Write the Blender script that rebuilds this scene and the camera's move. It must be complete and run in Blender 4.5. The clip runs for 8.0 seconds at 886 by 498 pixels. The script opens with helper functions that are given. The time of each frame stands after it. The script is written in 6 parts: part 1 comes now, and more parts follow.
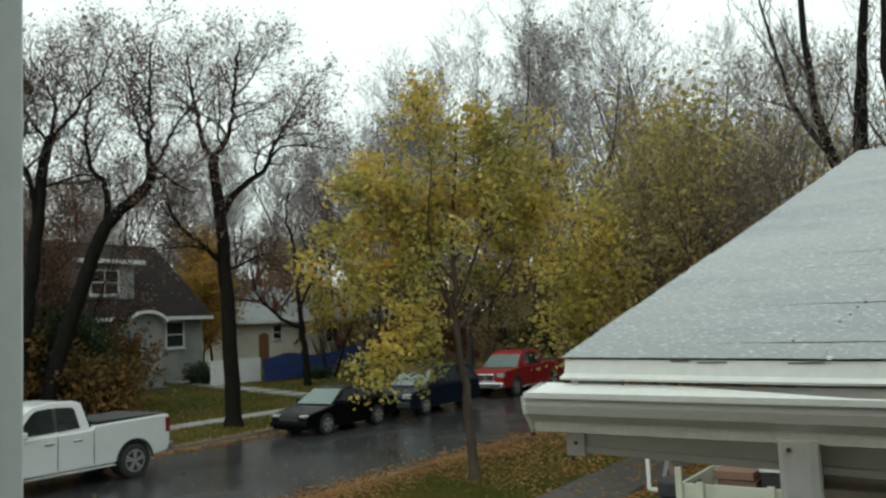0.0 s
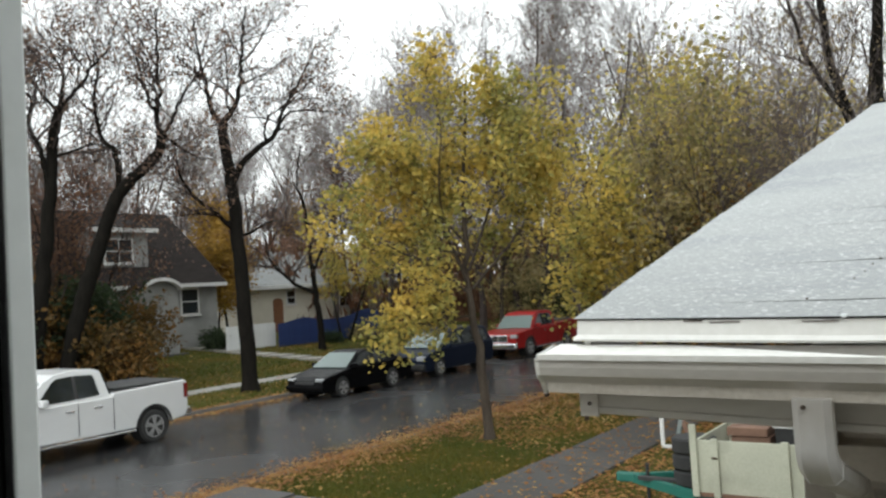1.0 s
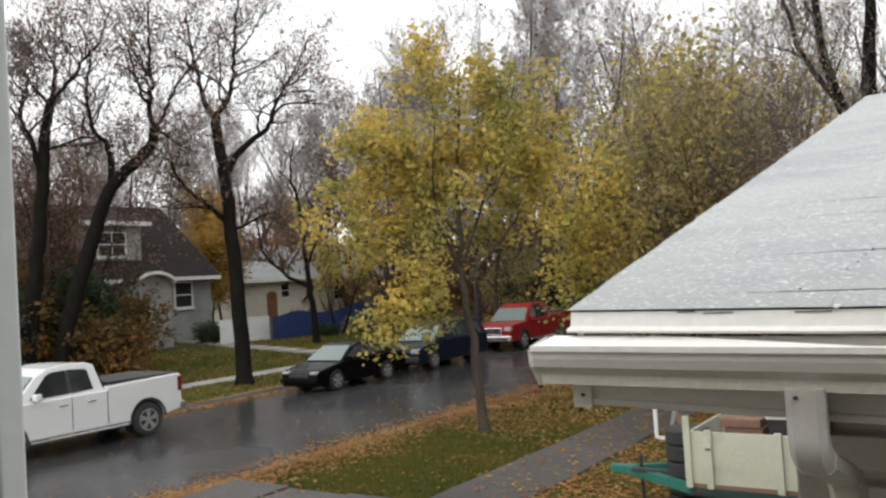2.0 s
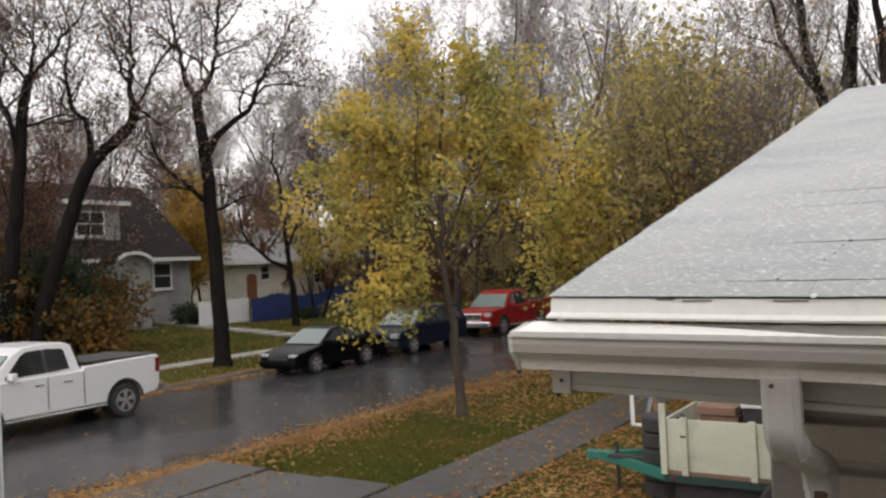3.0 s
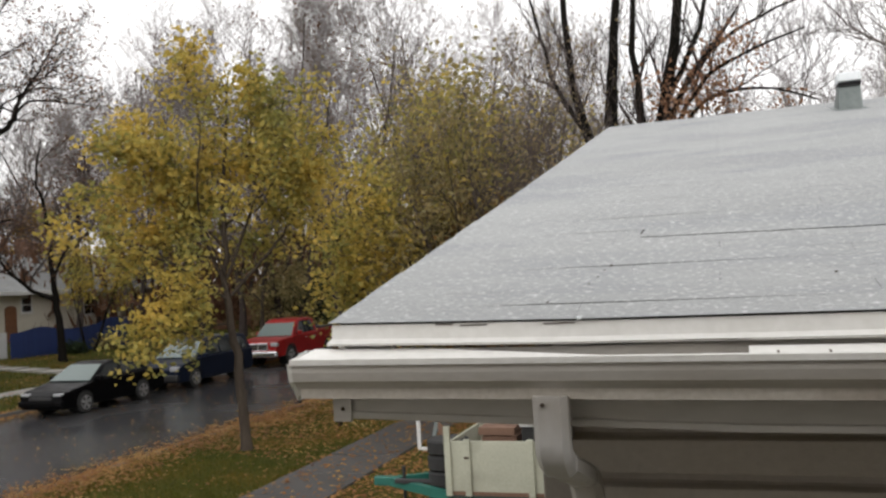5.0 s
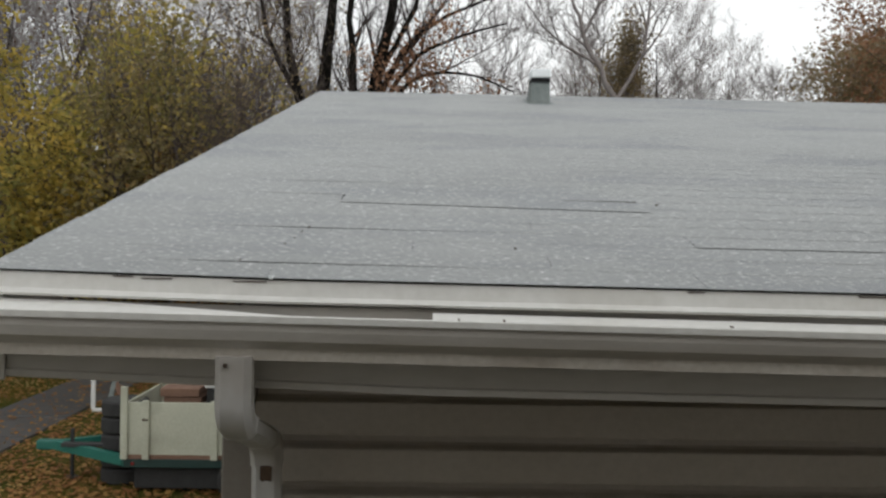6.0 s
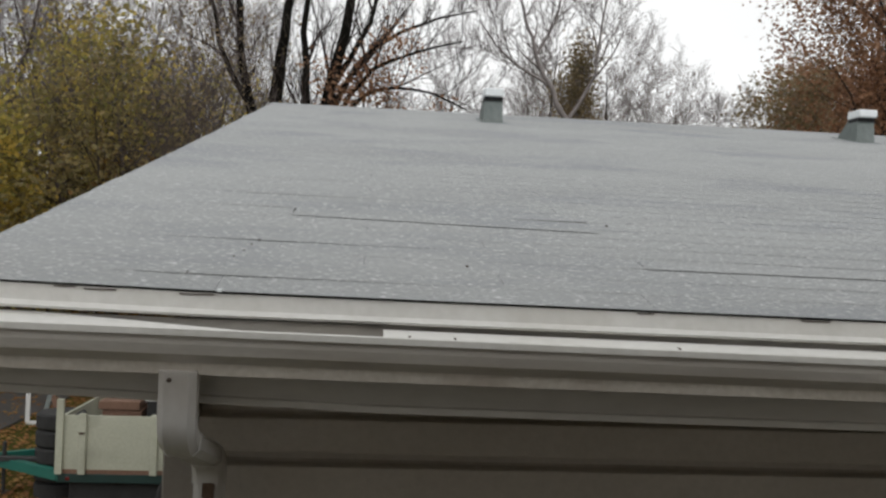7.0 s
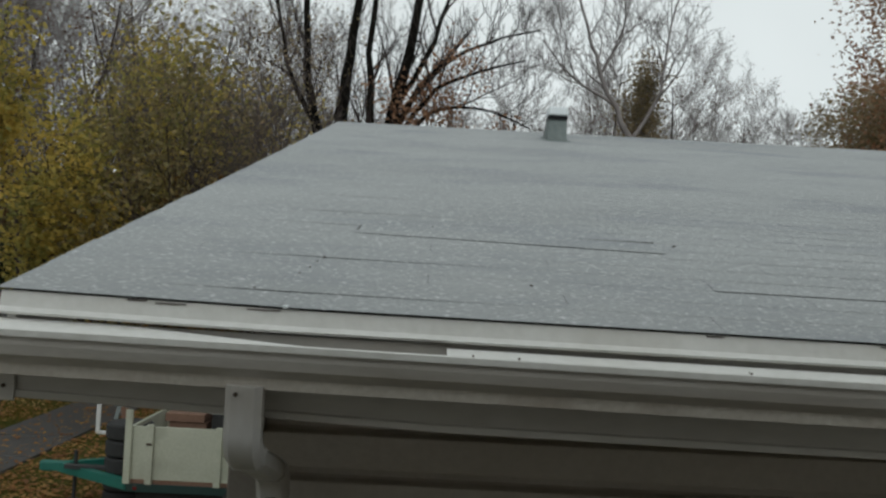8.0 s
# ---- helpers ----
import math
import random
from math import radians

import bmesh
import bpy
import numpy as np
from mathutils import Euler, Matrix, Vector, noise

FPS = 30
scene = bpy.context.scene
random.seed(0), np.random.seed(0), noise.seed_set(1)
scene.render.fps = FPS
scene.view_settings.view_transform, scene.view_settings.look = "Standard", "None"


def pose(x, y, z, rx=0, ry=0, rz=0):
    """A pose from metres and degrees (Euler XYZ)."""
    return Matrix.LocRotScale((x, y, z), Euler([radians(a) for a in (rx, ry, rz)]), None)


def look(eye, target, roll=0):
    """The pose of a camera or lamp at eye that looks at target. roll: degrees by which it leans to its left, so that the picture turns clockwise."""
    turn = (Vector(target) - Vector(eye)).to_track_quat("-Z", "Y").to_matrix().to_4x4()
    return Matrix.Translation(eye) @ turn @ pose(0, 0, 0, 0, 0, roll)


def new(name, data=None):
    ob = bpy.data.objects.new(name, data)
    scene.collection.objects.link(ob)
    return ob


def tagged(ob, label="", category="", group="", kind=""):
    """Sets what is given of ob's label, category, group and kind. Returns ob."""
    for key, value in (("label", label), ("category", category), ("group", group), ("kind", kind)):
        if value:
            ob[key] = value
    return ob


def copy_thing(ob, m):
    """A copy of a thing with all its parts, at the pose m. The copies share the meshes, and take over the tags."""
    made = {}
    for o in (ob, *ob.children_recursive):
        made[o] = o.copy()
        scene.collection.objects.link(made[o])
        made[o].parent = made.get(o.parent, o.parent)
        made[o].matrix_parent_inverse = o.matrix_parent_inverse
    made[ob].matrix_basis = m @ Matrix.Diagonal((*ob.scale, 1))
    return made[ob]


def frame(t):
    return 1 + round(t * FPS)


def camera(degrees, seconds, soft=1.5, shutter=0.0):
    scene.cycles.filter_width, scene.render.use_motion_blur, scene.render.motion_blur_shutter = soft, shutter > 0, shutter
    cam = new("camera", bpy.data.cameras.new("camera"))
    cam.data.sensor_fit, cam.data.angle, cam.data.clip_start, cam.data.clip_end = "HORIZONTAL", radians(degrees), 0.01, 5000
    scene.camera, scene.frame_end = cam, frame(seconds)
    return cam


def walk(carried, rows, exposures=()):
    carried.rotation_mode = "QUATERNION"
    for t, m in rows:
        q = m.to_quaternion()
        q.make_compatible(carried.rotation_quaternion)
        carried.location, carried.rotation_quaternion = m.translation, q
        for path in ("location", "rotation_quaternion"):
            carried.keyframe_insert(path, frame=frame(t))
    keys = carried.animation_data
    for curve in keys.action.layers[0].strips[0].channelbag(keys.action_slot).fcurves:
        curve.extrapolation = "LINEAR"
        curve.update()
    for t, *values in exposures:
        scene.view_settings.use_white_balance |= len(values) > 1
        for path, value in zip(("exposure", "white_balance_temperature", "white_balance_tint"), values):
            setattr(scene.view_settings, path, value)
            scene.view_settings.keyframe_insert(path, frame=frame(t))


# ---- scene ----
# Camera: held at an upstairs window, turning from the street to the neighbour's roof
cam = camera(55.42, 8.0, soft=2.5)
PATH = [
    (0, (0.0043, -0.0361, 3.4490), (-1.1037, 1.6199, 3.6227), -2.56),
    (0.2, (0.0057, -0.0391, 3.4508), (-1.1178, 1.6064, 3.6333), -2.51),
    (0.4, (0.0071, -0.0422, 3.4527), (-1.1162, 1.6035, 3.6399), -2.46),
    (0.5, (0.0078, -0.0437, 3.4536), (-1.1208, 1.5983, 3.6270), -2.43),
    (0.7, (0.0060, -0.0388, 3.4533), (-1.1326, 1.5990, 3.5780), -2.88),
    (0.8, (0.0052, -0.0363, 3.4531), (-1.1396, 1.5986, 3.5476), -3.10),
    (1, (0.0034, -0.0314, 3.4528), (-1.1345, 1.6110, 3.5397), -3.55),
    (1.5, (0.0041, -0.0318, 3.4507), (-1.1288, 1.6145, 3.5298), -3.56),
    (2.8, (-0.0034, -0.0114, 3.4487), (-1.1094, 1.6544, 3.4926), -3.53),
    (3, (-0.0006, -0.0248, 3.4469), (-1.0932, 1.6501, 3.4786), -2.74),
    (3.5, (0.0026, -0.0314, 3.4490), (-1.1058, 1.6321, 3.5126), -2.51),
    (4, (0.0024, -0.0267, 3.4491), (-1.1053, 1.6355, 3.5493), -2.94),
    (4.2, (0.0022, -0.0278, 3.4452), (-1.0827, 1.6498, 3.5372), -2.24),
    (5.3, (0.0061, 0.0338, 3.4415), (-0.4330, 1.9842, 3.4974), -3.01),
    (5.5, (0.0105, 0.0467, 3.4384), (-0.3158, 2.0195, 3.4759), -1.74),
    (5.7, (0.0093, 0.0507, 3.4366), (-0.1883, 2.0324, 3.4219), -0.62),
    (5.9, (0.0081, 0.0548, 3.4347), (-0.0400, 2.0485, 3.4569), 0.50),
    (6, (0.0075, 0.0568, 3.4338), (0.0521, 2.0561, 3.4042), 1.06),
    (6.5, (0.0036, 0.0592, 3.4388), (0.2336, 2.0457, 3.4063), 1.99),
    (7, (0.0007, 0.0658, 3.4360), (0.1638, 2.0591, 3.4472), 2.35),
    (7.5, (-0.0020, 0.0452, 3.4383), (0.0635, 2.0428, 3.5126), 2.60),
    (8, (-0.0061, 0.0726, 3.4363), (0.0099, 2.0719, 3.4845), 3.01),
]
EXPOSURES = [(0.0, 0.35, 6200, -7), (0.5, 0.5, 6200, -5), (1.0, 0.93, 6300, 4), (1.7, 0.95, 6400, 8), (2.8, 0.8, 6700, 11), (3.0, 0.74, 6700, 12), (3.5, 0.86, 6700, 11), (4.0, 0.62, 6600, 9), (4.2, 0.62, 6600, 9), (5.5, 0.38, 6600, 12), (6.0, 0.07, 6450, 8), (6.5, 0.2, 6500, 10), (7.0, 0.04, 6500, 9), (7.5, -0.36, 6300, 4), (8.0, -0.32, 6200, 2)]
walk(cam, [(t, look(eye, target, roll)) for t, eye, target, roll in PATH], EXPOSURES)

# ---- world and light: an overcast, wet late-autumn day ----
world = bpy.data.worlds.new("world")
scene.world = world
world.use_nodes = True
wn, wl = world.node_tree.nodes, world.node_tree.links
wn.clear()
sky = wn.new("ShaderNodeTexSky")
sky.sky_type, sky.sun_disc = "NISHITA", False
sky.sun_elevation, sky.sun_rotation = radians(38), radians(200)
sky.air_density, sky.dust_density = 1.0, 3.0
hue = wn.new("ShaderNodeHueSaturation")
hue.inputs["Saturation"].default_value = 0.12
cloud = wn.new("ShaderNodeTexNoise")
cloud.inputs["Scale"].default_value, cloud.inputs["Detail"].default_value = 1.6, 4
ramp = wn.new("ShaderNodeMapRange")
ramp.inputs["From Min"].default_value, ramp.inputs["From Max"].default_value = 0.3, 0.7
ramp.inputs["To Min"].default_value, ramp.inputs["To Max"].default_value = 5.6, 7.4
veil = wn.new("ShaderNodeMix")
veil.data_type = "RGBA"
veil.inputs["Factor"].default_value = 0.8
bg = wn.new("ShaderNodeBackground")
bg.inputs["Strength"].default_value = 0.15
wo = wn.new("ShaderNodeOutputWorld")
wl.new(sky.outputs["Color"], hue.inputs["Color"])
wl.new(cloud.outputs["Fac"], ramp.inputs["Value"])
wl.new(hue.outputs["Color"], veil.inputs[6])
wl.new(ramp.outputs["Result"], veil.inputs[7])
wl.new(veil.outputs[2], bg.inputs["Color"])
wl.new(bg.outputs["Background"], wo.inputs["Surface"])
sun = new("sun", bpy.data.lights.new("sun", "SUN"))
sun.data.energy, sun.data.angle, sun.data.color = 0.5, radians(40), (1.0, 0.97, 0.93)
sun.matrix_world = look((6, -14, 14), (0, 0, 0))


# ---- materials ----
def material(name, low, high, scale=4.0, rough=0.8, bump=0.0, fine=60.0, metal=0.0, per="", spread=0.0, gloss=0.5, stain=None, stain_scale=0.7, stretch=(1, 1, 1), coat=0.0):
    """Two scales of noise between two colours; per: 'object' or 'island' shifts the value of each piece by spread."""
    m = bpy.data.materials.new(name)
    m.use_nodes = True
    n, k = m.node_tree.nodes, m.node_tree.links
    b = n["Principled BSDF"]
    tc = n.new("ShaderNodeTexCoord")
    mp = n.new("ShaderNodeMapping")
    mp.inputs["Scale"].default_value = stretch
    k.new(tc.outputs["Object"], mp.inputs["Vector"])
    big, small = n.new("ShaderNodeTexNoise"), n.new("ShaderNodeTexNoise")
    big.inputs["Scale"].default_value, big.inputs["Detail"].default_value = scale, 4
    small.inputs["Scale"].default_value, small.inputs["Detail"].default_value = fine, 3
    k.new(mp.outputs["Vector"], big.inputs["Vector"])
    k.new(mp.outputs["Vector"], small.inputs["Vector"])
    add = n.new("ShaderNodeMath")
    add.operation = "MULTIPLY_ADD"
    add.inputs[1].default_value = 0.5
    half = n.new("ShaderNodeMath")
    half.operation = "MULTIPLY"
    half.inputs[1].default_value = 0.5
    k.new(small.outputs["Fac"], half.inputs[0])
    k.new(big.outputs["Fac"], add.inputs[0])
    k.new(half.outputs[0], add.inputs[2])
    fac = add.outputs[0]
    rng = n.new("ShaderNodeMapRange")
    rng.inputs["From Min"].default_value, rng.inputs["From Max"].default_value = 0.32, 0.68
    k.new(fac, rng.inputs["Value"])
    fac = rng.outputs["Result"]
    mix = n.new("ShaderNodeMix")
    mix.data_type = "RGBA"
    mix.inputs[6].default_value, mix.inputs[7].default_value = (*low, 1), (*high, 1)
    if per:
        src = n.new("ShaderNodeObjectInfo") if per == "object" else n.new("ShaderNodeNewGeometry")
        out = src.outputs["Random"] if per == "object" else src.outputs["Random Per Island"]
        shift = n.new("ShaderNodeMath")
        shift.operation = "MULTIPLY_ADD"
        shift.inputs[1].default_value = spread
        k.new(out, shift.inputs[0])
        k.new(fac, shift.inputs[2])
        sub = n.new("ShaderNodeMath")
        sub.operation, sub.use_clamp = "SUBTRACT", True
        sub.inputs[1].default_value = spread / 2
        k.new(shift.outputs[0], sub.inputs[0])
        fac = sub.outputs[0]
    k.new(fac, mix.inputs["Factor"])
    col = mix.outputs[2]
    if stain:
        st = n.new("ShaderNodeTexNoise")
        st.inputs["Scale"].default_value, st.inputs["Detail"].default_value = stain_scale, 5
        k.new(mp.outputs["Vector"], st.inputs["Vector"])
        sr = n.new("ShaderNodeMapRange")
        sr.inputs["From Min"].default_value, sr.inputs["From Max"].default_value = 0.5, 0.68
        k.new(st.outputs["Fac"], sr.inputs["Value"])
        sm = n.new("ShaderNodeMix")
        sm.data_type = "RGBA"
        sm.inputs[7].default_value = (*stain, 1)
        k.new(sr.outputs["Result"], sm.inputs["Factor"])
        k.new(col, sm.inputs[6])
        col = sm.outputs[2]
    k.new(col, b.inputs["Base Color"])
    b.inputs["Roughness"].default_value, b.inputs["Metallic"].default_value = rough, metal
    b.inputs["Specular IOR Level"].default_value = gloss
    b.inputs["Coat Weight"].default_value = coat
    if bump:
        bp = n.new("ShaderNodeBump")
        bp.inputs["Strength"].default_value, bp.inputs["Distance"].default_value = bump, 0.02
        k.new(small.outputs["Fac"], bp.inputs["Height"])
        k.new(bp.outputs["Normal"], b.inputs["Normal"])
    return m


def glassy(name, colour, rough=0.06):
    m = bpy.data.materials.new(name)
    m.use_nodes = True
    b = m.node_tree.nodes["Principled BSDF"]
    b.inputs["Base Color"].default_value = (*colour, 1)
    b.inputs["Roughness"].default_value = rough
    b.inputs["Specular IOR Level"].default_value = 0.7
    return m


def leafy(name, stops, noise_scale=0.6, mixing=0.45):
    """Leaves: each one takes a colour of the ramp, by chance and by its branch."""
    m = bpy.data.materials.new(name)
    m.use_nodes = True
    n, k = m.node_tree.nodes, m.node_tree.links
    b = n["Principled BSDF"]
    geo, tc, nz, rp = n.new("ShaderNodeNewGeometry"), n.new("ShaderNodeTexCoord"), n.new("ShaderNodeTexNoise"), n.new("ShaderNodeValToRGB")
    nz.inputs["Scale"].default_value, nz.inputs["Detail"].default_value = noise_scale, 2
    k.new(tc.outputs["Object"], nz.inputs["Vector"])
    mr = n.new("ShaderNodeMapRange")
    mr.inputs["From Min"].default_value, mr.inputs["From Max"].default_value = 0.3, 0.7
    k.new(nz.outputs["Fac"], mr.inputs["Value"])
    mx = n.new("ShaderNodeMix")
    mx.inputs[0].default_value = mixing
    k.new(mr.outputs["Result"], mx.inputs[2])
    k.new(geo.outputs["Random Per Island"], mx.inputs[3])
    k.new(mx.outputs[0], rp.inputs["Fac"])
    el = rp.color_ramp.elements
    while len(el) < len(stops):
        el.new(0.5)
    for e, (pos, c) in zip(el, stops):
        e.position, e.color = pos, (*c, 1)
    k.new(rp.outputs["Color"], b.inputs["Base Color"])
    b.inputs["Roughness"].default_value = 0.55
    b.inputs["Specular IOR Level"].default_value = 0.3
    tr = n.new("ShaderNodeBsdfTranslucent")
    k.new(rp.outputs["Color"], tr.inputs["Color"])
    ms = n.new("ShaderNodeMixShader")
    ms.inputs[0].default_value = 0.45
    k.new(b.outputs[0], ms.inputs[1])
    k.new(tr.outputs[0], ms.inputs[2])
    k.new(ms.outputs[0], n["Material Output"].inputs["Surface"])
    return m


def shingle_material():
    """Worn pale-grey mineral granules with light flecks and long darker bands."""
    m = material("wet_grey_shingle", (0.245, 0.256, 0.258), (0.352, 0.363, 0.363), 1.6, 0.7, 0.4, 140, per="object", spread=0.05, stain=(0.238, 0.252, 0.264), stain_scale=2.2, stretch=(0.45, 1, 1))
    n, k = m.node_tree.nodes, m.node_tree.links
    b = n["Principled BSDF"]
    old = b.inputs["Base Color"].links[0].from_socket
    gm = n.new("ShaderNodeNewGeometry")
    for node in n:
        if node.type == "MAPPING":
            k.new(gm.outputs["Position"], node.inputs["Vector"])
    vo = n.new("ShaderNodeTexNoise")
    vo.inputs["Scale"].default_value, vo.inputs["Detail"].default_value = 105, 3
    mp = n.new("ShaderNodeMapping")
    mp.inputs["Scale"].default_value = (0.5, 1.0, 1.0)
    k.new(gm.outputs["Position"], mp.inputs["Vector"])
    k.new(mp.outputs["Vector"], vo.inputs["Vector"])
    mr = n.new("ShaderNodeMapRange")
    mr.inputs["From Min"].default_value, mr.inputs["From Max"].default_value = 0.59, 0.69
    k.new(vo.outputs["Fac"], mr.inputs["Value"])
    mx = n.new("ShaderNodeMix")
    mx.data_type = "RGBA"
    mx.inputs[7].default_value = (0.60, 0.60, 0.61, 1)
    k.new(mr.outputs["Result"], mx.inputs["Factor"])
    k.new(old, mx.inputs[6])
    k.new(mx.outputs[2], b.inputs["Base Color"])
    return m


def road_material():
    """Wet asphalt: dark, with patches of standing film that shine."""
    m = material("wet_asphalt", (0.018, 0.018, 0.02), (0.036, 0.036, 0.037), 0.5, 0.4, 0.03, 90, gloss=0.32)
    n, k = m.node_tree.nodes, m.node_tree.links
    b = n["Principled BSDF"]
    tc, nz, mr = n.new("ShaderNodeTexCoord"), n.new("ShaderNodeTexNoise"), n.new("ShaderNodeMapRange")
    nz.inputs["Scale"].default_value, nz.inputs["Detail"].default_value = 0.3, 1.5
    k.new(tc.outputs["Object"], nz.inputs["Vector"])
    mr.inputs["From Min"].default_value, mr.inputs["From Max"].default_value = 0.35, 0.65
    mr.inputs["To Min"].default_value, mr.inputs["To Max"].default_value = 0.15, 0.30
    k.new(nz.outputs["Fac"], mr.inputs["Value"])
    k.new(mr.outputs["Result"], b.inputs["Roughness"])
    return m


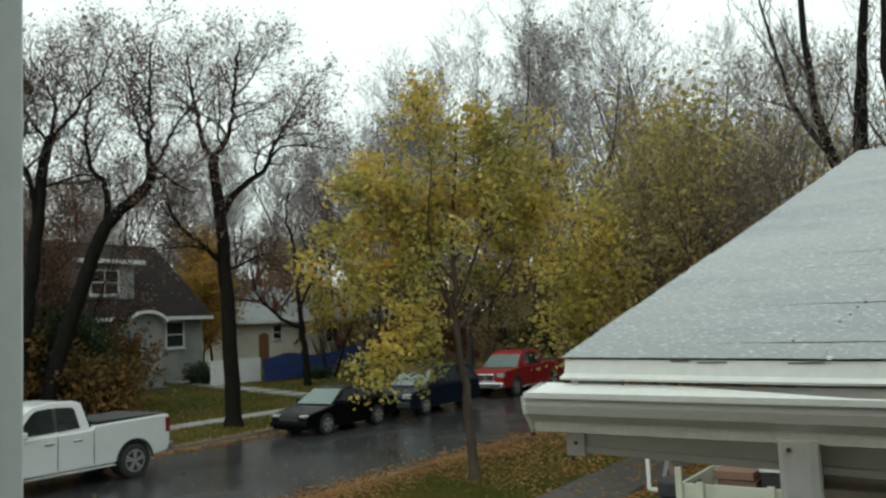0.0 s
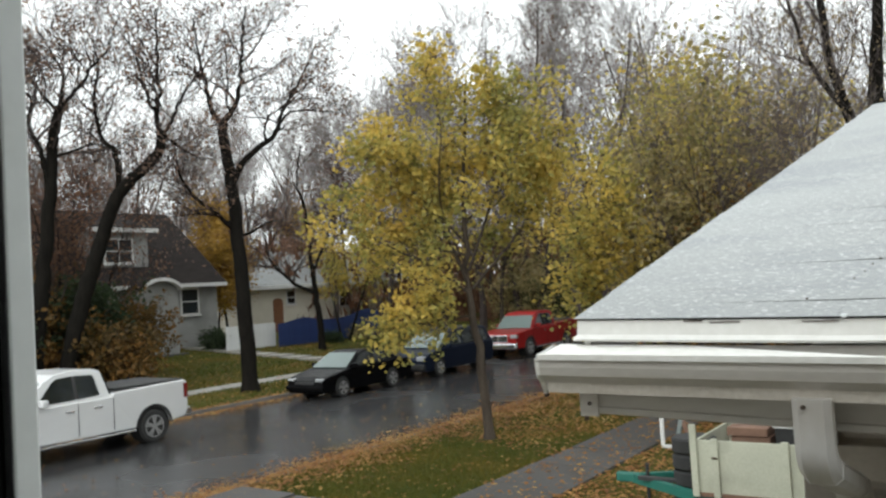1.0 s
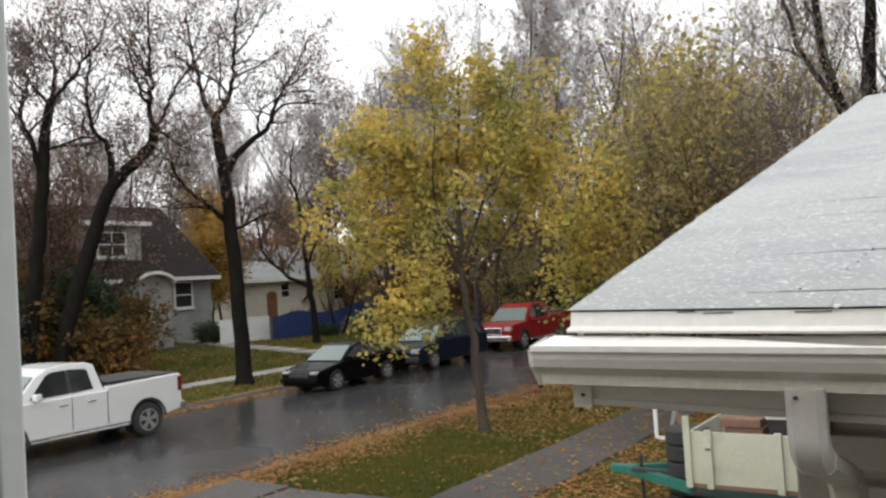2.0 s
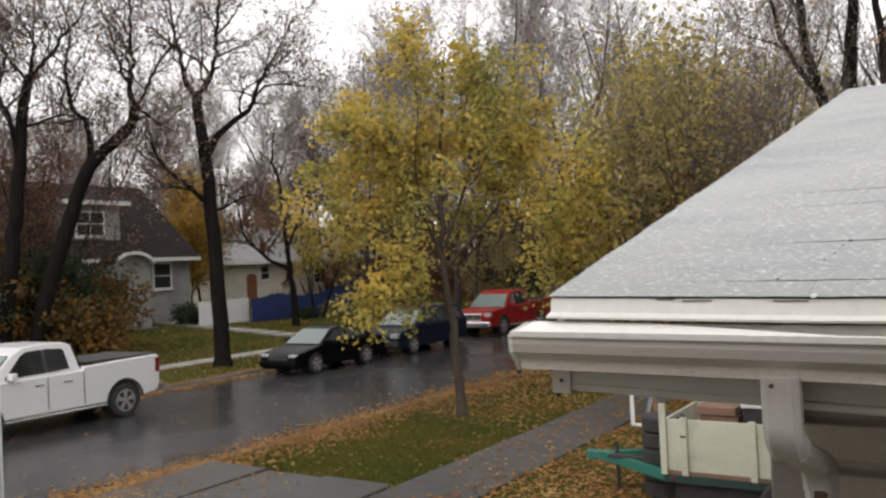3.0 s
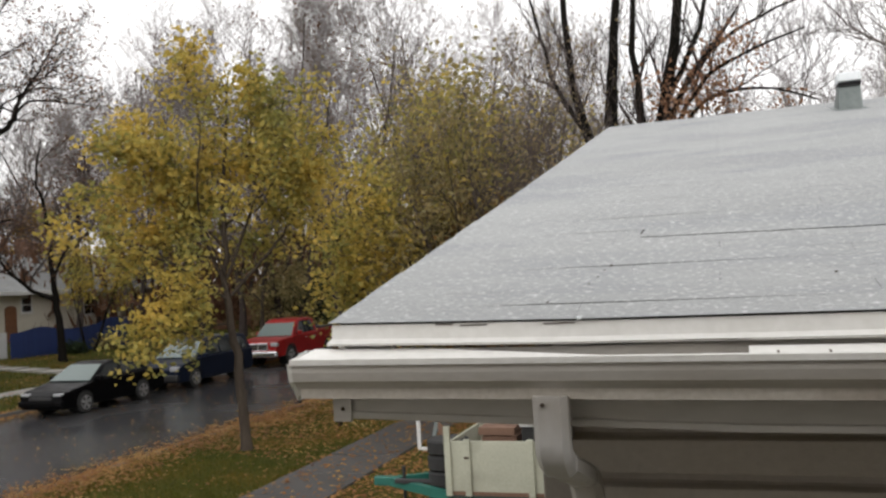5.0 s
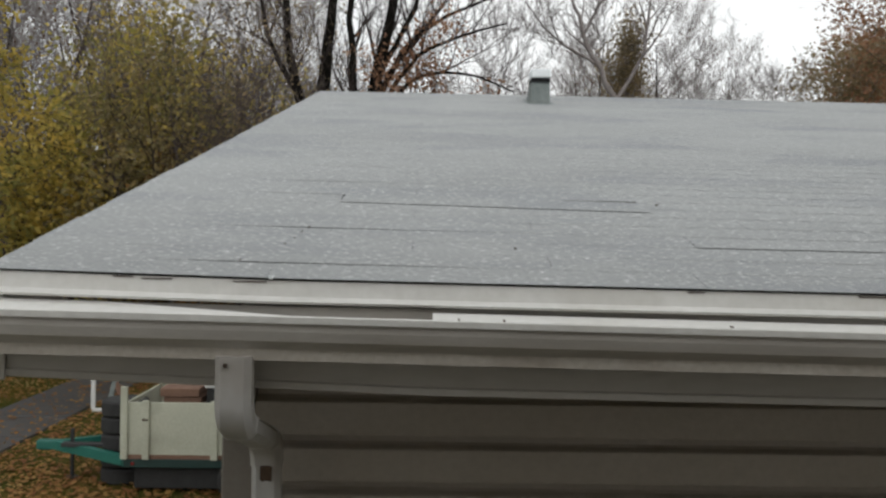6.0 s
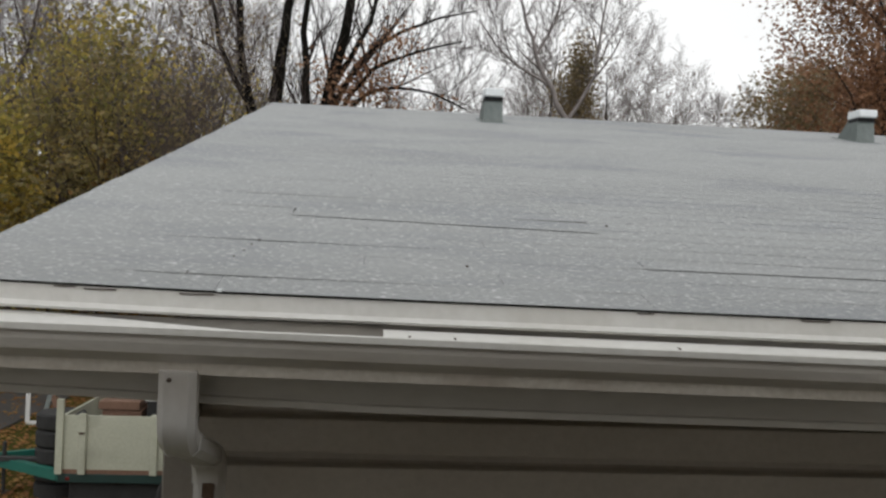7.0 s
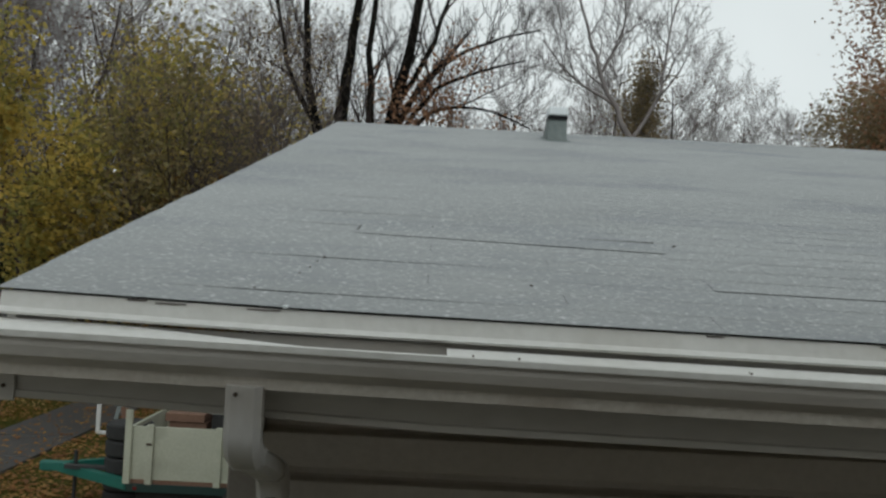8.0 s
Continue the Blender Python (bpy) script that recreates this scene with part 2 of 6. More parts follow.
M = {
    "shingle": shingle_material(),
    "deck": material("roof_deck", (0.05, 0.045, 0.04), (0.09, 0.08, 0.07), 3, 0.9, gloss=0.1),
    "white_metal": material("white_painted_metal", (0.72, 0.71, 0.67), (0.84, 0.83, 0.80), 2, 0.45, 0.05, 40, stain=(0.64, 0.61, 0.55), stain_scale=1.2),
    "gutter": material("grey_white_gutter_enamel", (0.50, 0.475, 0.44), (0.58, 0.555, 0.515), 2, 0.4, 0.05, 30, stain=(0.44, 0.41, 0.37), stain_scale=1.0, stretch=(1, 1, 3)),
    "spout": material("weathered_spout_enamel", (0.50, 0.49, 0.47), (0.60, 0.59, 0.57), 2, 0.45, 0.05, 30, stain=(0.40, 0.37, 0.33), stain_scale=5, stretch=(1, 1, 0.5)),
    "gutter_in": material("gutter_inside_tan", (0.45, 0.41, 0.35), (0.62, 0.58, 0.52), 6, 0.7, stain=(0.25, 0.2, 0.15), stain_scale=3),
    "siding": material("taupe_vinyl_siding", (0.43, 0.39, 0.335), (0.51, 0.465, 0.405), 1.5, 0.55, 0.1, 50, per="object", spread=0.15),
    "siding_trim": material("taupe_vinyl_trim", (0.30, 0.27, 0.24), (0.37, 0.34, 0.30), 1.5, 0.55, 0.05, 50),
    "fascia_paint": material("aged_fascia_enamel", (0.46, 0.44, 0.40), (0.54, 0.52, 0.48), 2, 0.5, 0.05, 40, stain=(0.40, 0.375, 0.33), stain_scale=1.3, stretch=(0.4, 1, 1)),
    "grime": material("gutter_grime", (0.03, 0.025, 0.02), (0.10, 0.07, 0.05), 12, 0.9),
    "rust": material("rusty_stain", (0.07, 0.045, 0.03), (0.15, 0.10, 0.07), 20, 0.9),
    "galv": material("galvanised_steel", (0.13, 0.155, 0.15), (0.20, 0.225, 0.22), 6, 0.55, 0.05, 30, metal=0.2),
    "snowcap": material("pale_vent_cap", (0.72, 0.76, 0.78), (0.85, 0.87, 0.88), 5, 0.5),
    # Near-black paint for shade inside wheel wells, vent slot, grille openings and seams
    "recess_shade": material("painted_recess_shade", (0.008, 0.008, 0.008), (0.015, 0.015, 0.015), 3, 0.9),
    "road": road_material(),
    "concrete": material("wet_concrete", (0.036, 0.035, 0.035), (0.066, 0.064, 0.063), 1.2, 0.55, 0.2, 40, per="object", spread=0.3, stain=(0.045, 0.04, 0.035), stain_scale=0.9),
    "pale_concrete": material("pale_concrete", (0.22, 0.21, 0.19), (0.32, 0.31, 0.28), 1.2, 0.7, 0.2, 40, per="object", spread=0.3, stain=(0.16, 0.15, 0.13), stain_scale=0.9),
    "curb": material("curb_concrete", (0.12, 0.115, 0.105), (0.19, 0.18, 0.17), 1.5, 0.7, 0.2, 40),
    "soil": material("autumn_lawn", (0.036, 0.046, 0.011), (0.080, 0.068, 0.019), 0.5, 0.95, 0.6, 9, gloss=0.05, stain=(0.13, 0.078, 0.024), stain_scale=0.35),
    "bark": material("dark_wet_bark", (0.004, 0.0036, 0.003), (0.015, 0.013, 0.0105), 3, 0.95, 0.8, 14, gloss=0.1, stretch=(3, 3, 0.6)),
    "twigbark": material("brown_grey_twigs", (0.035, 0.028, 0.026), (0.075, 0.06, 0.055), 3, 0.95, 0.4, 14, gloss=0.1),
    "greybark": material("grey_twig_bark", (0.17, 0.152, 0.148), (0.30, 0.272, 0.265), 3, 0.95, 0.4, 14, gloss=0.1),
    "brushbark": material("purple_brown_brush", (0.075, 0.06, 0.055), (0.15, 0.125, 0.115), 3, 0.95, 0.4, 14, gloss=0.1),
    "youngbark": material("young_tree_bark", (0.035, 0.027, 0.022), (0.08, 0.065, 0.05), 3, 0.95, 0.8, 20, gloss=0.1, stretch=(3, 3, 0.6)),
    "yellow": leafy("yellow_green_leaves", [(0.0, (0.14, 0.15, 0.05)), (0.3, (0.29, 0.275, 0.08)), (0.6, (0.51, 0.39, 0.09)), (1.0, (0.70, 0.48, 0.105))], 0.6, 0.38),
    "olive": leafy("olive_leaves", [(0.0, (0.12, 0.115, 0.05)), (0.5, (0.25, 0.205, 0.085)), (1.0, (0.40, 0.29, 0.13))]),
    "russet": leafy("russet_leaves", [(0.0, (0.18, 0.09, 0.055)), (0.5, (0.32, 0.17, 0.095)), (1.0, (0.46, 0.28, 0.17))]),
    "tanleaf": leafy("tan_olive_leaves", [(0.0, (0.13, 0.11, 0.06)), (0.5, (0.26, 0.20, 0.11)), (1.0, (0.38, 0.27, 0.16))]),
    "clingleaf": leafy("pale_brown_clinging_leaves", [(0.0, (0.12, 0.075, 0.055)), (0.6, (0.22, 0.14, 0.10)), (1.0, (0.32, 0.22, 0.16))]),
    "brownleaf": leafy("clinging_brown_leaves", [(0.0, (0.08, 0.04, 0.025)), (0.6, (0.16, 0.08, 0.045)), (1.0, (0.22, 0.13, 0.08))]),
    "orange": leafy("orange_shrub_leaves", [(0.0, (0.04, 0.036, 0.013)), (0.45, (0.12, 0.07, 0.018)), (1.0, (0.29, 0.14, 0.035))]),
    "goldleaf": leafy("golden_leaves", [(0.0, (0.16, 0.09, 0.02)), (0.5, (0.30, 0.18, 0.03)), (1.0, (0.46, 0.28, 0.05))]),
    "shrub": leafy("dark_green_shrub_leaves", [(0.0, (0.018, 0.03, 0.015)), (1.0, (0.05, 0.075, 0.03))]),
    "litter": leafy("fallen_leaves", [(0.0, (0.15, 0.06, 0.03)), (0.4, (0.30, 0.14, 0.05)), (0.8, (0.44, 0.27, 0.09)), (1.0, (0.54, 0.42, 0.19))], 0.8, 0.6),
    "blade": leafy("grass_blades", [(0.0, (0.045, 0.08, 0.014)), (0.5, (0.10, 0.105, 0.018)), (1.0, (0.20, 0.13, 0.025))], 0.5, 0.5),
    "white_paint": material("white_truck_paint", (0.54, 0.545, 0.55), (0.59, 0.595, 0.60), 1, 0.25, coat=0.3),
    "black_paint": material("black_car_paint", (0.002, 0.002, 0.0024), (0.004, 0.004, 0.0045), 1, 0.25, gloss=0.07),
    "blue_paint": material("dark_blue_van_paint", (0.005, 0.008, 0.017), (0.009, 0.013, 0.026), 1, 0.3, gloss=0.12),
    "red_paint": material("red_truck_paint", (0.19, 0.009, 0.009), (0.24, 0.012, 0.012), 1, 0.3, gloss=0.2),
    "rubber": material("tyre_rubber", (0.012, 0.012, 0.012), (0.03, 0.03, 0.03), 8, 0.85),
    "alloy": material("alloy_wheel", (0.35, 0.35, 0.36), (0.5, 0.5, 0.5), 5, 0.35, metal=0.7),
    "chrome": material("chrome_trim", (0.6, 0.6, 0.62), (0.75, 0.75, 0.76), 5, 0.2, metal=0.9),
    "plastic": material("black_plastic", (0.015, 0.015, 0.016), (0.03, 0.03, 0.03), 6, 0.6),
    "glass_dark": glassy("tinted_vehicle_glass", (0.012, 0.016, 0.018)),
    # Pale colour puts the sky's light on the windscreens
    "glass_light": glassy("sky_lit_windscreen", (0.10, 0.135, 0.13), 0.2),
    "lamp_red": glassy("red_tail_lens", (0.13, 0.012, 0.012), 0.2),
    "lamp_clear": glassy("clear_headlight_lens", (0.30, 0.31, 0.32), 0.15),
    "stucco": material("pale_stucco", (0.20, 0.20, 0.195), (0.27, 0.27, 0.26), 1.5, 0.9, 0.3, 30, stain=(0.17, 0.17, 0.165), stain_scale=0.5),
    "cream": material("cream_house_siding", (0.46, 0.43, 0.36), (0.56, 0.53, 0.45), 1.5, 0.8, 0.2, 30),
    "trim": material("white_trim", (0.50, 0.50, 0.49), (0.62, 0.62, 0.61), 2, 0.6),
    "darkroof": material("dark_brown_shingles", (0.012, 0.010, 0.009), (0.028, 0.023, 0.022), 1.5, 0.95, 0.4, 25, stretch=(1, 1, 4), gloss=0.1),
    "paleroof": material("pale_grey_shingles", (0.24, 0.25, 0.25), (0.32, 0.33, 0.33), 1.5, 0.8, 0.4, 25),
    "pane": glassy("window_pane", (0.02, 0.024, 0.028), 0.05),
    "blue_fence": material("blue_painted_boards", (0.010, 0.024, 0.095), (0.016, 0.038, 0.145), 2, 0.7, 0.2, 30, per="object", spread=0.4),
    "white_fence": material("white_painted_fence", (0.55, 0.56, 0.56), (0.68, 0.69, 0.69), 2, 0.7, 0.1, 30, per="object", spread=0.3),
    "door": material("brown_panel_door", (0.12, 0.05, 0.025), (0.2, 0.09, 0.04), 4, 0.6),
    "trailer_board": material("cream_painted_plywood", (0.36, 0.37, 0.29), (0.46, 0.47, 0.38), 2, 0.65, 0.1, 30, stain=(0.29, 0.29, 0.23), stain_scale=1.5),
    "green_steel": material("green_enamelled_steel", (0.012, 0.10, 0.08), (0.02, 0.15, 0.115), 4, 0.45),
    # Same green steel, darkened for the shade under the trailer bed
    "shaded_frame_steel": material("shaded_green_frame_steel", (0.004, 0.022, 0.019), (0.008, 0.036, 0.031), 4, 0.6),
    "brown_board": material("brown_weathered_board", (0.12, 0.065, 0.042), (0.20, 0.115, 0.078), 3, 0.8, 0.2, 30),
    # Tone of the unseen cladding, set by the light it bounces onto the siding
    "unseen_wall": material("gap_bounce_cladding", (0.46, 0.43, 0.39), (0.56, 0.53, 0.48), 1.5, 0.8, 0.2, 30),
    # Near-black paint stands for the lack of light indoors
    "room": material("unlit_room_paint", (0.03, 0.03, 0.032), (0.04, 0.04, 0.042), 2, 0.9),
    "jamb": material("white_vinyl_window", (0.66, 0.68, 0.66), (0.74, 0.76, 0.74), 3, 0.5, stain=(0.55, 0.56, 0.53), stain_scale=6),
}


# ---- mesh helpers ----
def part(name, bm, mat, parent=None, label=""):
    """Links a bmesh as one mesh object, under a thing or a part if given."""
    me = bpy.data.meshes.new(name)
    bm.normal_update()
    bm.to_mesh(me)
    bm.free()
    me.materials.append(M[mat])
    ob = new(name, me)
    ob.parent = parent
    if label:
        tagged(ob, label)
    return ob


def raw(name, verts, faces, mat, parent=None, smooth=False):
    me = bpy.data.meshes.new(name)
    me.from_pydata(verts, [], faces)
    me.materials.append(M[mat])
    if smooth:
        me.polygons.foreach_set("use_smooth", [True] * len(me.polygons))
    ob = new(name, me)
    ob.parent = parent
    return ob


def thing(name, label, category, group="", at=(0, 0, 0), turn=0.0):
    ob = new(name)
    ob.matrix_basis = pose(*at, 0, 0, turn)
    return tagged(ob, label, category, group)


def add_box(bm, lo, hi, bevel=0.0, m=None):
    vs = [bm.verts.new((x, y, z)) for x in (lo[0], hi[0]) for y in (lo[1], hi[1]) for z in (lo[2], hi[2])]
    fs = [bm.faces.new([vs[i] for i in f]) for f in ((0, 1, 3, 2), (4, 6, 7, 5), (0, 4, 5, 1), (2, 3, 7, 6), (0, 2, 6, 4), (1, 5, 7, 3))]
    if bevel:
        r = bmesh.ops.bevel(bm, geom=list({e for f in fs for e in f.edges}), offset=bevel, segments=2, affect="EDGES", profile=0.5)
        vs = list({v for f in r["faces"] for v in f.verts} | {v for v in vs if v.is_valid})
    if m is not None:
        bmesh.ops.transform(bm, matrix=m, verts=[v for v in vs if v.is_valid])
    return bm


def box(lo, hi, bevel=0.0):
    return add_box(bmesh.new(), lo, hi, bevel)


def add_prism(bm, outline, x0, x1, axis="x"):
    """A closed outline of (a, b) pairs swept from x0 to x1: along x as (y, z), along y as (x, z), along z as (x, y)."""
    put = {"x": lambda s, a, b: (s, a, b), "y": lambda s, a, b: (a, s, b), "z": lambda s, a, b: (a, b, s)}[axis]
    one = [bm.verts.new(put(x0, a, b)) for a, b in outline]
    two = [bm.verts.new(put(x1, a, b)) for a, b in outline]
    bm.faces.new(one)
    bm.faces.new(two[::-1])
    n = len(outline)
    for i in range(n):
        bm.faces.new((one[i], two[i], two[(i + 1) % n], one[(i + 1) % n]))
    return bm


def prism(outline, x0, x1, axis="x", bevel=0.0):
    bm = add_prism(bmesh.new(), outline, x0, x1, axis)
    bmesh.ops.recalc_face_normals(bm, faces=bm.faces)
    if bevel:
        bmesh.ops.bevel(bm, geom=[e for e in bm.edges if e.calc_face_angle(0) > 0.5], offset=bevel, segments=2, affect="EDGES", profile=0.5)
    return bm


def add_cyl(bm, a, b, r0, r1=None, sides=16, caps=True):
    a, b = Vector(a), Vector(b)
    r1 = r0 if r1 is None else r1
    q = (b - a).to_track_quat("Z", "Y").to_matrix()
    rings = []
    for c, r in ((a, r0), (b, r1)):
        rings.append([bm.verts.new(c + q @ Vector((math.cos(t) * r, math.sin(t) * r, 0))) for t in (2 * math.pi * i / sides for i in range(sides))])
    for i in range(sides):
        bm.faces.new((rings[0][i], rings[0][(i + 1) % sides], rings[1][(i + 1) % sides], rings[1][i]))
    if caps:
        bm.faces.new(rings[0][::-1])
        bm.faces.new(rings[1])
    return bm


def cyl(a, b, r0, r1=None, sides=16):
    return add_cyl(bmesh.new(), a, b, r0, r1, sides)


def quad(a, b, c, d, thick=0.01):
    """A flat plate with four corners and a thickness along its normal."""
    bm = bmesh.new()
    a, b, c, d = map(Vector, (a, b, c, d))
    n = (b - a).cross(d - a).normalized() * thick
    lo = [bm.verts.new(p) for p in (a, b, c, d)]
    hi = [bm.verts.new(p + n) for p in (a, b, c, d)]
    bm.faces.new(lo[::-1])
    bm.faces.new(hi)
    for i in range(4):
        bm.faces.new((lo[i], lo[(i + 1) % 4], hi[(i + 1) % 4], hi[i]))
    return bm


# ---- ground, road, pavements ----
def ground_height(x, y=0.0):
    """Lawn level: flat on the near side, rising to the houses over the road."""
    if x > -11.7:
        return 0.10
    if x > -21.2:
        return -0.15
    if x > -26:
        return 0.12
    return 0.12 + min(1.0, (-26 - x) / 12.0) * 0.8


def build_ground():
    xs = [-3000, -400, -120, -80, -60, -50, -44, -41, -38, -35, -32, -29, -27.5, -26, -25, -23.2, -21.21, -21.2, -11.71, -11.7, -10, -8, -6, -4, -2, 0, 4, 10, 30, 120, 600, 3000]
    ys = [-3000, -300, -60, -20, 0, 5, 8, 10, 12, 14, 16, 18, 20, 23, 26, 30, 35, 40, 50, 70, 120, 400, 3000]
    verts, faces = [], []
    for i, x in enumerate(xs):
        for y in ys:
            z = ground_height(x + (0.001 if x == -21.21 else 0) if x != -21.21 else -21.5)
            if x in (-21.2, -11.71):
                z = -0.15
            bump = noise.noise((x * 0.3, y * 0.3, 0)) * 0.04 if abs(x + 16.5) > 5.2 and abs(y) < 100 else 0
            verts.append((x, y, z + bump))
    n = len(ys)
    for i in range(len(xs) - 1):
        for j in range(n - 1):
            faces.append((i * n + j, (i + 1) * n + j, (i + 1) * n + j + 1, i * n + j + 1))
    tagged(raw("ground", verts, faces, "soil", smooth=True), "autumn lawn ground strewn with leaves", "ground", kind="structure")


build_ground()
tagged(part("road", box((-21.05, -400, -0.2), (-11.85, 900, 0.0)), "road"), "wet dark asphalt street", "road", kind="structure")
for nm, x0, x1 in (("curb_far", -21.2, -21.05), ("curb_near", -11.85, -11.7)):
    tagged(part(nm, box((x0, -400, -0.2), (x1, 900, 0.13), 0.02), "curb"), "weathered concrete curb along the wet street", "curb", kind="structure")


def slabs(name, label, x0, x1, y0, y1, step, z, along="y", mat="concrete"):
    """A pavement of separate concrete slabs with open joints."""
    top = tagged(new(name), label, "pavement", kind="structure")
    n = int(round(((y1 - y0) if along == "y" else (x1 - x0)) / step))
    w, l = (x1 - x0, step - 0.015) if along == "y" else (step - 0.015, y1 - y0)
    bm = box((0, 0, -0.1), (w, l, 0.0), 0.008)
    me = None
    for i in range(n):
        if me is None:
            ob = part("slab", bm, mat, top)
            me = ob.data
        else:
            ob = new("slab", me)
            ob.parent = top
        px, py = (x0, y0 + i * step) if along == "y" else (x0 + i * step, y0)
        zz = z(px, py) if callable(z) else z
        ob.matrix_basis = pose(px, py, zz + random.uniform(-0.006, 0.006), random.uniform(-0.3, 0.3), random.uniform(-0.3, 0.3), 0)


slabs("sidewalk_near", "wet concrete sidewalk with fallen leaves", -7.65, -6.2, -12, 62, 1.5, 0.145)
slabs("sidewalk_far", "pale concrete sidewalk across the street", -25.7, -24.6, -10, 80, 1.5, 0.17, "y", "pale_concrete")
slabs("front_walk", "concrete front walk up to the pale house", -37.6, -25.8, 29.3, 30.3, 1.2, lambda x, y: ground_height(x) + 0.05, "x", "pale_concrete")
slabs("driveway_apron", "concrete driveway apron beside the lawn", -11.6, -7.7, 6.9, 10.1, 1.3, 0.15, "x")


# ---- the room that the camera looks out of ----
def build_room():
    tagged(part("floor", box((-2.2, -3.2, 1.75), (2.6, 0.13, 1.9)), "room"), "dark unlit room floor", "floor", kind="structure")
    tagged(part("ceiling", box((-2.2, -3.2, 4.6), (2.6, 0.2495, 4.75)), "room"), "dark unlit room ceiling", "ceiling", kind="structure")
    tagged(part("wall_west", box((-2.35, -3.2, 0.0), (-2.2, 0.2495, 4.75)), "room"), "unlit room wall", "wall", kind="structure")
    tagged(part("wall_east", box((2.6, -3.2, 0.0), (2.75, 0.2495, 4.75)), "room"), "unlit room wall", "wall", kind="structure")
    tagged(part("wall_south", box((-2.35, -3.35, 0.0), (2.75, -3.2, 4.75)), "room"), "unlit room wall", "wall", kind="structure")
    bm = bmesh.new()
    x0, x1, z0, z1, ya, yb = -0.512, 1.15, 2.95, 4.35, 0.13, 0.2495
    add_box(bm, (-2.2, ya, 0.0), (x0, yb, 4.6))
    add_box(bm, (x1, ya, 0.0), (2.6, yb, 4.6))
    add_box(bm, (x0, ya, 0.0), (x1, yb, z0))
    add_box(bm, (x0, ya, z1), (x1, yb, 4.6))
    tagged(part("wall_north", bm, "room"), "unlit room wall round the window", "wall", kind="structure")
    # unseen cladding and roof of the camera's house, run east to shade the gap
    bm = bmesh.new()
    yc, yd, top, xe = 0.2505, 0.268, 4.75, 9.0
    for lo, hi in (((-2.37, yc, 0.0), (-0.66, yd, top)), ((1.30, yc, 0.0), (xe, yd, top)), ((-0.66, yc, 0.0), (1.30, yd, 2.8)), ((-0.66, yc, 4.5), (1.30, yd, top)), ((-2.37, -5.02, 0.0), (-2.352, yc, top)), ((xe - 0.018, -5.02, 0.0), (xe, yc, top)), ((-2.352, -5.02, 0.0), (xe - 0.018, -5.002, top))):
        add_box(bm, lo, hi)
    tagged(part("unseen_outer_wall", bm, "unseen_wall"), "plain unseen cladding added along the gap to shade and bounce light", "wall", kind="structure")
    tagged(part("own_roof", prism([(-5.2, 4.76), (0.36, 4.76), (-2.42, 5.9)], -2.6, xe + 0.2, "x"), "darkroof"), "plain unseen roof added to shade the gap", "roof", kind="structure")
    win = tagged(new("window_1"), "white vinyl window frame at the camera", "window", kind="structure")
    y0, y1, w = 0.2345, 0.2517, 0.012
    part("jamb", box((x0, y0, z0), (x0 + w, y1, z1), 0.002), "jamb", win)
    part("jamb", box((x1 - w, y0, z0), (x1, y1, z1), 0.002), "jamb", win)
    part("head", box((x0 + w, y0, z1 - w), (x1 - w, y1, z1), 0.002), "jamb", win)
    part("sill", box((x0 + w, y0, z0), (x1 - w, y1, z0 + w), 0.002), "jamb", win)


build_room()


# ---- the neighbour's house beside the window: low gable roof, gutter, siding ----
EY, EZ, SLOPE, RUN, RAKE, EAST = 2.0, 3.333, 0.24, 5.96, -0.985, 9.5
PITCH = math.atan(SLOPE)
WALL_X, WALL_Y = -0.53, 2.38


def roof_z(u, x):
    """Height of the roof's face, u metres in from the eave; the old eave sags a little away from the rake end."""
    sag = 0.020 * min(0.645, -0.34 - x) if x < -0.34 else -0.008 * min(3.0, x + 0.34)
    lift = sag * max(0.0, 1 - u / 2.6)
    return EZ + SLOPE * u + lift


